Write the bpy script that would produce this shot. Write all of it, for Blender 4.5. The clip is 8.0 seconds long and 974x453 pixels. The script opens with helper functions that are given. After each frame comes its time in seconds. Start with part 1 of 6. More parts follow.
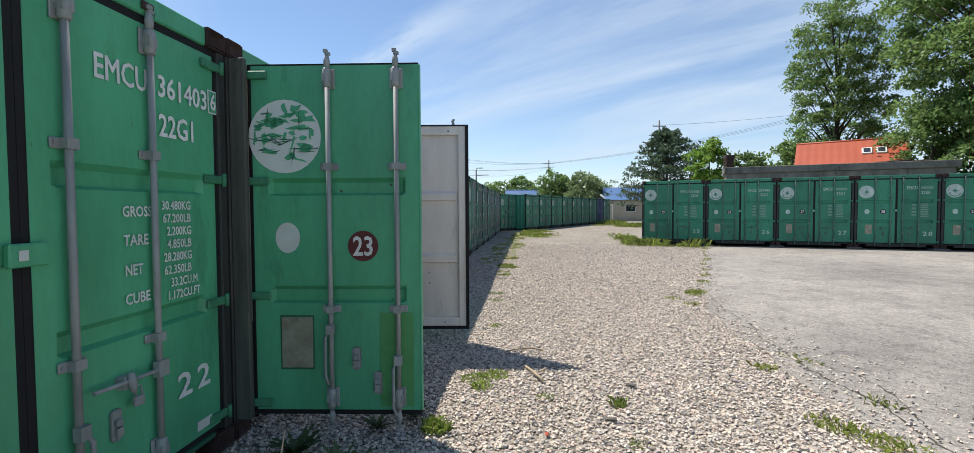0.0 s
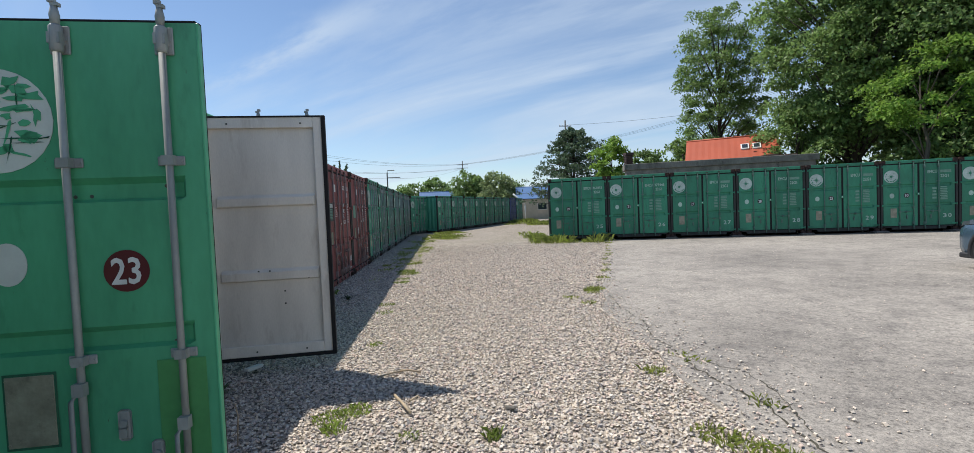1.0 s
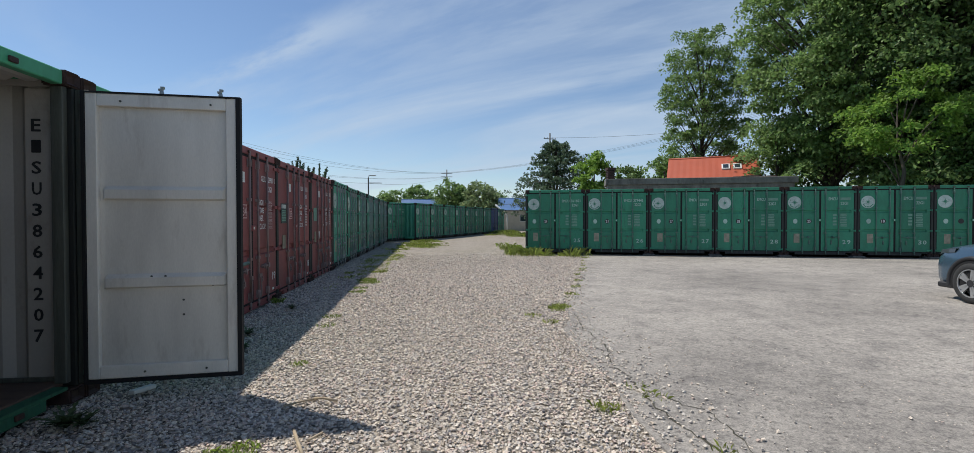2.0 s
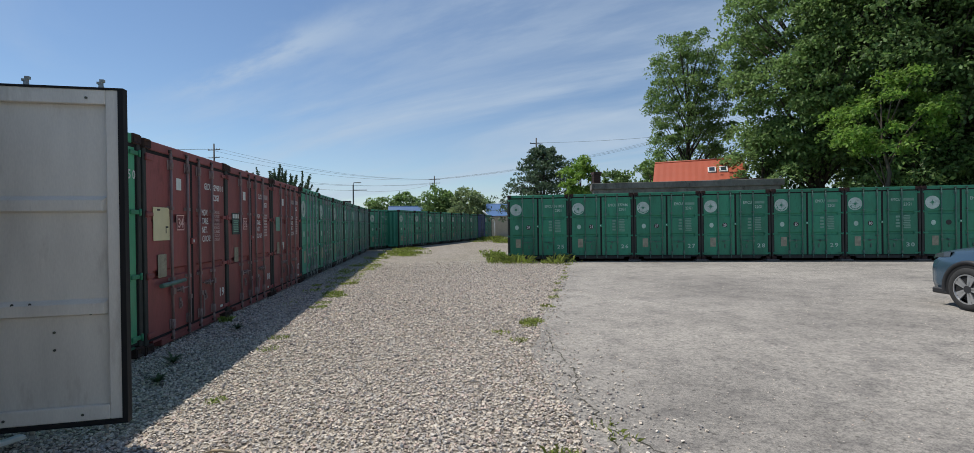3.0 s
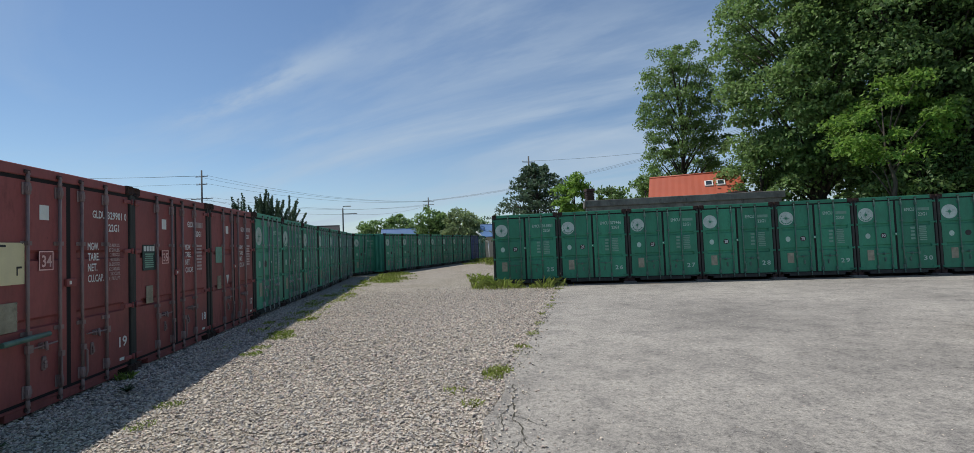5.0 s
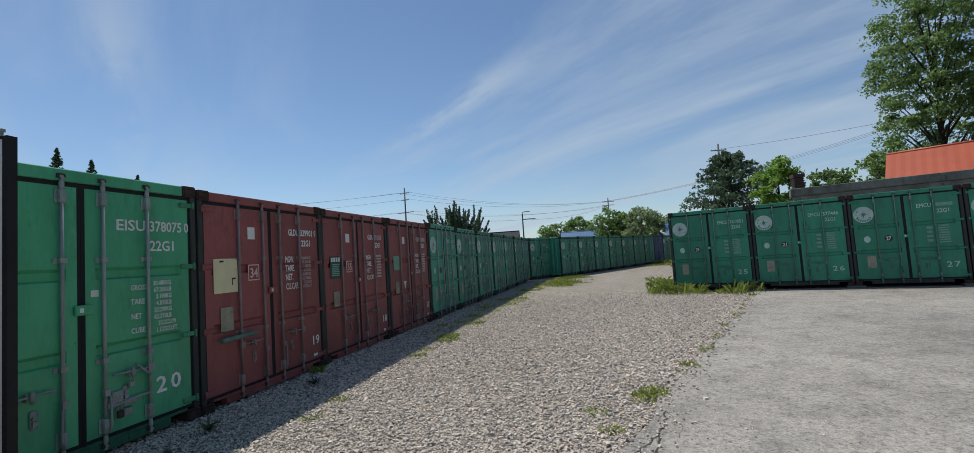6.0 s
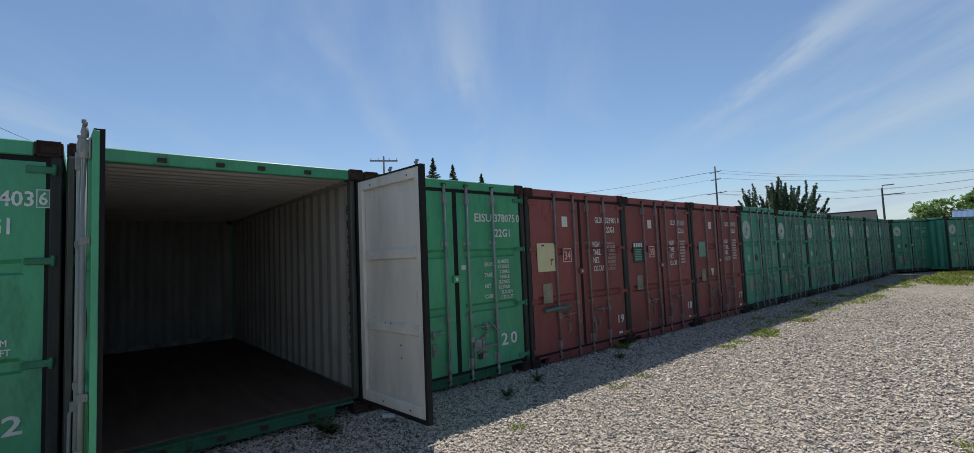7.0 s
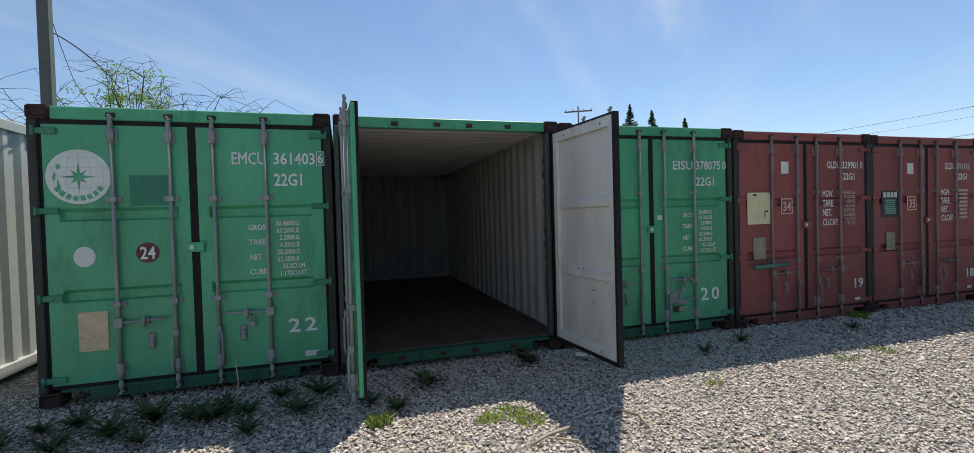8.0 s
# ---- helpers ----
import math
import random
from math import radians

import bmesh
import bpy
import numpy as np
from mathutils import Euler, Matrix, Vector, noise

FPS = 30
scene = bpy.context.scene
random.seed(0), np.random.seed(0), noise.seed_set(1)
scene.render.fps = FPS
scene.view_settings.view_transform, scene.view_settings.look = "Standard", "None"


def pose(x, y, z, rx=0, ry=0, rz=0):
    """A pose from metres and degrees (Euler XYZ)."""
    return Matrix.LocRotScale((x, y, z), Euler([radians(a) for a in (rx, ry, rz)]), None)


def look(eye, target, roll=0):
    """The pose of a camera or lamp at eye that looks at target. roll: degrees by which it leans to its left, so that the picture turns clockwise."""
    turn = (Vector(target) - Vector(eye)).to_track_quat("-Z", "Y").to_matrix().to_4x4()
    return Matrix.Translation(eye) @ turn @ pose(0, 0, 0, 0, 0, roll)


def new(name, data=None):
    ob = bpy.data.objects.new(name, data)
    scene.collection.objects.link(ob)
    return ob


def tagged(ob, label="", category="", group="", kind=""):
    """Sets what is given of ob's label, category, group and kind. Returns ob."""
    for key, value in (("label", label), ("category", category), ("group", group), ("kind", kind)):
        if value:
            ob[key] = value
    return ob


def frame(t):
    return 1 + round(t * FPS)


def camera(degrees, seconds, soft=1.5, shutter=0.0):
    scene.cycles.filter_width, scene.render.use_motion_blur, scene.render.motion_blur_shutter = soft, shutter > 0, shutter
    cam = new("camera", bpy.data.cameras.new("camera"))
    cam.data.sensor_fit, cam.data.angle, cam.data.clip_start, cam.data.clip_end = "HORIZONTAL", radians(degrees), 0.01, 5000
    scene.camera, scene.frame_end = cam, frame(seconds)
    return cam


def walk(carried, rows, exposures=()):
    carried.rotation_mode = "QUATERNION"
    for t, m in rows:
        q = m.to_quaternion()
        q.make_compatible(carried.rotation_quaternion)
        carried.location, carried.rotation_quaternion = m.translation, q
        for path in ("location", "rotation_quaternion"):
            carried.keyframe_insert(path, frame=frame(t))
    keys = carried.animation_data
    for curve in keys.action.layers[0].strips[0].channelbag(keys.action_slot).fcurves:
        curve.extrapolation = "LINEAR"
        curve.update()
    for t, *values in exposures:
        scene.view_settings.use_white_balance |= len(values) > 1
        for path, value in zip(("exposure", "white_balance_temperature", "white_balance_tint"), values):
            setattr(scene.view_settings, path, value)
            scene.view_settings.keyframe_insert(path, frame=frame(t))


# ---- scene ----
cam = camera(91.8, 8.0, soft=0.45)
PATH = [
    (0, (0.033, 0.24, 1.524), (-0.139, 2.232, 1.452), -0.3),
    (0.5, (0.271, 0.519, 1.484), (0.245, 2.517, 1.41), -2.0),
    (1, (0.487, 0.853, 1.511), (0.658, 2.845, 1.438), -2.4),
    (1.5, (0.706, 1.135, 1.453), (0.921, 3.123, 1.402), -0.5),
    (3, (1.386, 1.947, 1.498), (1.663, 3.927, 1.492), -0.8),
    (3.5, (1.606, 2.29, 1.469), (1.907, 4.267, 1.473), -1.6),
    (4, (1.735, 2.642, 1.505), (2.072, 4.613, 1.53), -2.0),
    (4.2, (1.798, 2.75, 1.505), (2.143, 4.72, 1.536), -2.3),
    (5.3, (2.287, 3.332, 1.581), (2.474, 5.321, 1.685), -2.0),
    (5.5, (2.392, 3.433, 1.578), (2.422, 5.429, 1.695), -1.5),
    (6, (2.672, 3.552, 1.581), (2.197, 5.491, 1.712), -3.8),
    (6.5, (2.856, 3.323, 1.583), (1.848, 5.044, 1.737), -3.8),
    (7, (2.933, 3.246, 1.605), (1.41, 4.535, 1.736), -2.4),
    (7.5, (3.046, 3.2, 1.573), (1.201, 3.971, 1.612), -1.1),
    (8, (3.063, 3.189, 1.569), (1.149, 3.767, 1.525), -1.6),
]
walk(cam, [(t, look(eye, target, roll)) for t, eye, target, roll in PATH],
     exposures=[(0.0, 0.44, 6680, 10), (0.5, 0.36, 6650, 10), (1.0, 0.26, 6620, 10), (1.5, 0.14, 6570, 10), (3.0, -0.06, 6500, 9), (4.0, -0.04, 6480, 9), (5.5, -0.18, 6430, 8),
                (6.5, -0.16, 6480, 8), (7.25, 0.0, 6560, 9), (8.0, 0.22, 6600, 9)])

# ---- world, sun ----
SUN = Vector((-1.16, 0.80, 2.477)).normalized()
world = bpy.data.worlds.new("world")
scene.world = world
world.use_nodes = True
wt = world.node_tree
wt.nodes.clear()


def wnode(kind, **kw):
    n = wt.nodes.new(kind)
    for k, v in kw.items():
        setattr(n, k, v)
    return n


w_out = wnode("ShaderNodeOutputWorld")
w_bg = wnode("ShaderNodeBackground")
w_bg.inputs["Strength"].default_value = 0.11
w_sky = wnode("ShaderNodeTexSky", sky_type="NISHITA", sun_disc=False, sun_elevation=math.asin(SUN.z),
              sun_rotation=math.atan2(SUN.x, SUN.y), air_density=1.0, dust_density=0.1, ozone_density=3.9)
w_tc = wnode("ShaderNodeTexCoord")
w_sep = wnode("ShaderNodeSeparateXYZ")
w_add = wnode("ShaderNodeMath", operation="ADD")
w_add.inputs[1].default_value = 0.12
w_dx = wnode("ShaderNodeMath", operation="DIVIDE")
w_dy = wnode("ShaderNodeMath", operation="DIVIDE")
w_com = wnode("ShaderNodeCombineXYZ")
w_max = wnode("ShaderNodeMath", operation="MAXIMUM")
w_max.inputs[1].default_value = 0.0
w_map = wnode("ShaderNodeMapping", vector_type="TEXTURE")
w_map.inputs["Location"].default_value = (0.4, 0.9, 0)
w_map.inputs["Rotation"].default_value = (0, 0, radians(140))
w_map.inputs["Scale"].default_value = (3.8, 1.35, 1)
w_noise = wnode("ShaderNodeTexNoise")
w_noise.inputs["Scale"].default_value = 1.3
w_noise.inputs["Detail"].default_value = 9
w_noise.inputs["Roughness"].default_value = 0.56
w_noise.inputs["Distortion"].default_value = 0.5
w_ramp = wnode("ShaderNodeValToRGB")
w_ramp.color_ramp.elements[0].position = 0.44
w_ramp.color_ramp.elements[0].color = (0.02, 0.02, 0.02, 1)
w_ramp.color_ramp.elements[1].position = 0.74
w_ramp.color_ramp.elements[1].color = (0.9, 0.9, 0.9, 1)
w_mix = wnode("ShaderNodeMix", data_type="RGBA")
w_mix.inputs["B"].default_value = (4.6, 5.55, 6.75, 1)
wl = wt.links.new
wl(w_tc.outputs["Generated"], w_sep.inputs[0])
wl(w_sep.outputs["Z"], w_max.inputs[0])
wl(w_max.outputs[0], w_add.inputs[0])
wl(w_sep.outputs["X"], w_dx.inputs[0])
wl(w_sep.outputs["Y"], w_dy.inputs[0])
wl(w_add.outputs[0], w_dx.inputs[1])
wl(w_add.outputs[0], w_dy.inputs[1])
wl(w_dx.outputs[0], w_com.inputs["X"])
wl(w_dy.outputs[0], w_com.inputs["Y"])


def wmath(op, a, b):
    """One arithmetic step; a and b are sockets or numbers."""
    n = wnode("ShaderNodeMath", operation=op)
    for k, v in enumerate((a, b)):
        if isinstance(v, (int, float)):
            n.inputs[k].default_value = v
        else:
            wl(v, n.inputs[k])
    return n.outputs[0]


def wstep(v, a, b, top):
    """A smooth rise from 0 at a to top at b."""
    n = wnode("ShaderNodeMapRange", interpolation_type="SMOOTHSTEP")
    wl(v, n.inputs["Value"])
    for key, x in (("From Min", a), ("From Max", b), ("To Min", 0.0), ("To Max", top)):
        n.inputs[key].default_value = x
    return n.outputs[0]


def wdot(ax, ay):
    return wmath("ADD", wmath("MULTIPLY", w_dx.outputs[0], ax), wmath("MULTIPLY", w_dy.outputs[0], ay))


wl(w_com.outputs[0], w_map.inputs["Vector"])
wl(w_map.outputs[0], w_noise.inputs["Vector"])
wl(w_noise.outputs[0], w_ramp.inputs[0])
# cirrus: one bright streak, a broad veil towards the horizon, two faint wisps
across = wmath("ADD", wdot(0.587, 0.81), wmath("MULTIPLY", wmath("SUBTRACT", w_noise.outputs[0], 0.5), 0.45))
along = wdot(0.81, -0.587)
streak = wmath("MULTIPLY", wstep(wmath("ABSOLUTE", wmath("SUBTRACT", across, 1.33), 0.0), 0.17, 0.0, 0.42),
               wmath("MULTIPLY", wstep(along, -2.7, -2.0, 1.0), wstep(along, -0.9, -1.7, 1.0)))
w_fine = wnode("ShaderNodeTexNoise")
w_fine.inputs["Scale"].default_value, w_fine.inputs["Detail"].default_value, w_fine.inputs["Roughness"].default_value = 4.2, 8, 0.62
wl(w_map.outputs[0], w_fine.inputs["Vector"])
shred = wstep(w_fine.outputs[0], 0.36, 0.6, 1.35)
streak = wmath("MULTIPLY", streak, shred)
veil = wmath("MULTIPLY", wstep(across, 1.75, 2.35, 0.42), wstep(w_noise.outputs[0], 0.3, 0.6, 1.0))
cross = wmath("ADD", wdot(0.657, 0.754), wmath("MULTIPLY", wmath("SUBTRACT", w_noise.outputs[0], 0.5), 0.3))
wisp = wmath("ADD", wstep(wmath("ABSOLUTE", wmath("ADD", cross, 0.11), 0.0), 0.14, 0.0, 0.22), wstep(wmath("ABSOLUTE", wmath("ADD", cross, 0.56), 0.0), 0.14, 0.0, 0.14))
wisp = wmath("MULTIPLY", wisp, wstep(wdot(-0.754, 0.657), 1.2, 1.9, 1.0))
cloud = wmath("ADD", wmath("MULTIPLY", w_ramp.outputs[0], wmath("MULTIPLY", wmath("ADD", shred, 1.0), 0.29)), wmath("ADD", streak, wmath("ADD", veil, wmath("MULTIPLY", wisp, shred))))
wl(wmath("MINIMUM", cloud, 0.92), w_mix.inputs["Factor"])
wl(w_sky.outputs[0], w_mix.inputs["A"])
wl(w_mix.outputs["Result"], w_bg.inputs["Color"])
wl(w_bg.outputs[0], w_out.inputs["Surface"])

sun_data = bpy.data.lights.new("sun", "SUN")
sun_data.energy, sun_data.angle, sun_data.color = 4.4, radians(0.55), (1.0, 0.95, 0.87)
sun = new("sun", sun_data)
sun.matrix_world = look(SUN * 60, (0, 0, 0))


# ---- materials ----
def material(name, base, rough=0.6, metal=0.0, vary=0.25, scale=3.0, fine=60.0, bump=0.15, spots=None, spot_amount=0.4,
             spot_scale=6.0, rand=0.1, island=False, stretch=(1, 1, 1), trans=0.0, chips=None):
    """A painted or natural surface: two scales of variation, optional stains of a second colour, fine relief."""
    m = bpy.data.materials.new(name)
    m.use_nodes = True
    nt = m.node_tree
    b = nt.nodes["Principled BSDF"]
    b.inputs["Roughness"].default_value, b.inputs["Metallic"].default_value = rough, metal
    N, K = nt.nodes.new, nt.links.new
    tc, mp = N("ShaderNodeTexCoord"), N("ShaderNodeMapping")
    mp.inputs["Scale"].default_value = stretch
    K(tc.outputs["Object"], mp.inputs["Vector"])
    info = N("ShaderNodeObjectInfo")
    off = N("ShaderNodeMath")
    off.operation = "MULTIPLY"
    off.inputs[1].default_value = 37.0
    K(info.outputs["Random"], off.inputs[0])
    K(off.outputs[0], mp.inputs["Location"])
    n1, n2 = N("ShaderNodeTexNoise"), N("ShaderNodeTexNoise")
    n1.inputs["Scale"].default_value, n1.inputs["Detail"].default_value = scale, 6
    n2.inputs["Scale"].default_value, n2.inputs["Detail"].default_value = fine, 3
    K(mp.outputs[0], n1.inputs["Vector"])
    K(mp.outputs[0], n2.inputs["Vector"])
    both = N("ShaderNodeMath")
    both.operation = "MULTIPLY_ADD"
    both.inputs[1].default_value = 0.35
    K(n2.outputs[0], both.inputs[0])
    K(n1.outputs[0], both.inputs[2])
    val = N("ShaderNodeMapRange")
    val.inputs["From Min"].default_value, val.inputs["From Max"].default_value = 0.4, 0.95
    val.inputs["To Min"].default_value, val.inputs["To Max"].default_value = 1 - vary, 1 + vary
    K(both.outputs[0], val.inputs["Value"])
    hsv = N("ShaderNodeHueSaturation")
    hsv.inputs["Color"].default_value = (*base, 1)
    rnd = N("ShaderNodeMapRange")
    rnd.inputs["To Min"].default_value, rnd.inputs["To Max"].default_value = 1 - rand, 1 + rand
    if island:
        geo = N("ShaderNodeNewGeometry")
        K(geo.outputs["Random Per Island"], rnd.inputs["Value"])
    else:
        K(info.outputs["Random"], rnd.inputs["Value"])
    mul = N("ShaderNodeMath")
    mul.operation = "MULTIPLY"
    K(val.outputs[0], mul.inputs[0])
    K(rnd.outputs[0], mul.inputs[1])
    K(mul.outputs[0], hsv.inputs["Value"])
    colour = hsv.outputs[0]
    if spots:
        n3 = N("ShaderNodeTexNoise")
        n3.inputs["Scale"].default_value, n3.inputs["Detail"].default_value, n3.inputs["Roughness"].default_value = spot_scale, 8, 0.7
        K(mp.outputs[0], n3.inputs["Vector"])
        r3 = N("ShaderNodeMapRange")
        r3.inputs["From Min"].default_value, r3.inputs["From Max"].default_value = 0.56, 0.7
        r3.inputs["To Max"].default_value = spot_amount
        K(n3.outputs[0], r3.inputs["Value"])
        mx = N("ShaderNodeMix")
        mx.data_type = "RGBA"
        mx.inputs["B"].default_value = (*spots, 1)
        K(r3.outputs[0], mx.inputs["Factor"])
        K(colour, mx.inputs["A"])
        colour = mx.outputs["Result"]
    if chips:
        n4 = N("ShaderNodeTexNoise")
        n4.inputs["Scale"].default_value, n4.inputs["Detail"].default_value, n4.inputs["Roughness"].default_value = 9.0, 7, 0.72
        K(mp.outputs[0], n4.inputs["Vector"])
        r4 = N("ShaderNodeMapRange")
        r4.inputs["From Min"].default_value, r4.inputs["From Max"].default_value = 0.665, 0.70
        r4.inputs["To Max"].default_value = 0.8
        K(n4.outputs[0], r4.inputs["Value"])
        mx4 = N("ShaderNodeMix")
        mx4.data_type = "RGBA"
        mx4.inputs["B"].default_value = (*chips, 1)
        K(r4.outputs[0], mx4.inputs["Factor"])
        K(colour, mx4.inputs["A"])
        colour = mx4.outputs["Result"]
        rr = N("ShaderNodeMapRange")
        rr.inputs["To Min"].default_value, rr.inputs["To Max"].default_value = rough - 0.12, rough + 0.2
        K(n1.outputs[0], rr.inputs["Value"])
        K(rr.outputs[0], b.inputs["Roughness"])
    K(colour, b.inputs["Base Color"])
    if bump:
        bp = N("ShaderNodeBump")
        bp.inputs["Strength"].default_value, bp.inputs["Distance"].default_value = bump, 0.02
        K(both.outputs[0], bp.inputs["Height"])
        K(bp.outputs[0], b.inputs["Normal"])
    if trans:
        tl = N("ShaderNodeBsdfTranslucent")
        ms = N("ShaderNodeMixShader")
        ms.inputs[0].default_value = trans
        K(colour, tl.inputs["Color"])
        K(b.outputs[0], ms.inputs[1])
        K(tl.outputs[0], ms.inputs[2])
        K(ms.outputs[0], nt.nodes["Material Output"].inputs["Surface"])
    return m


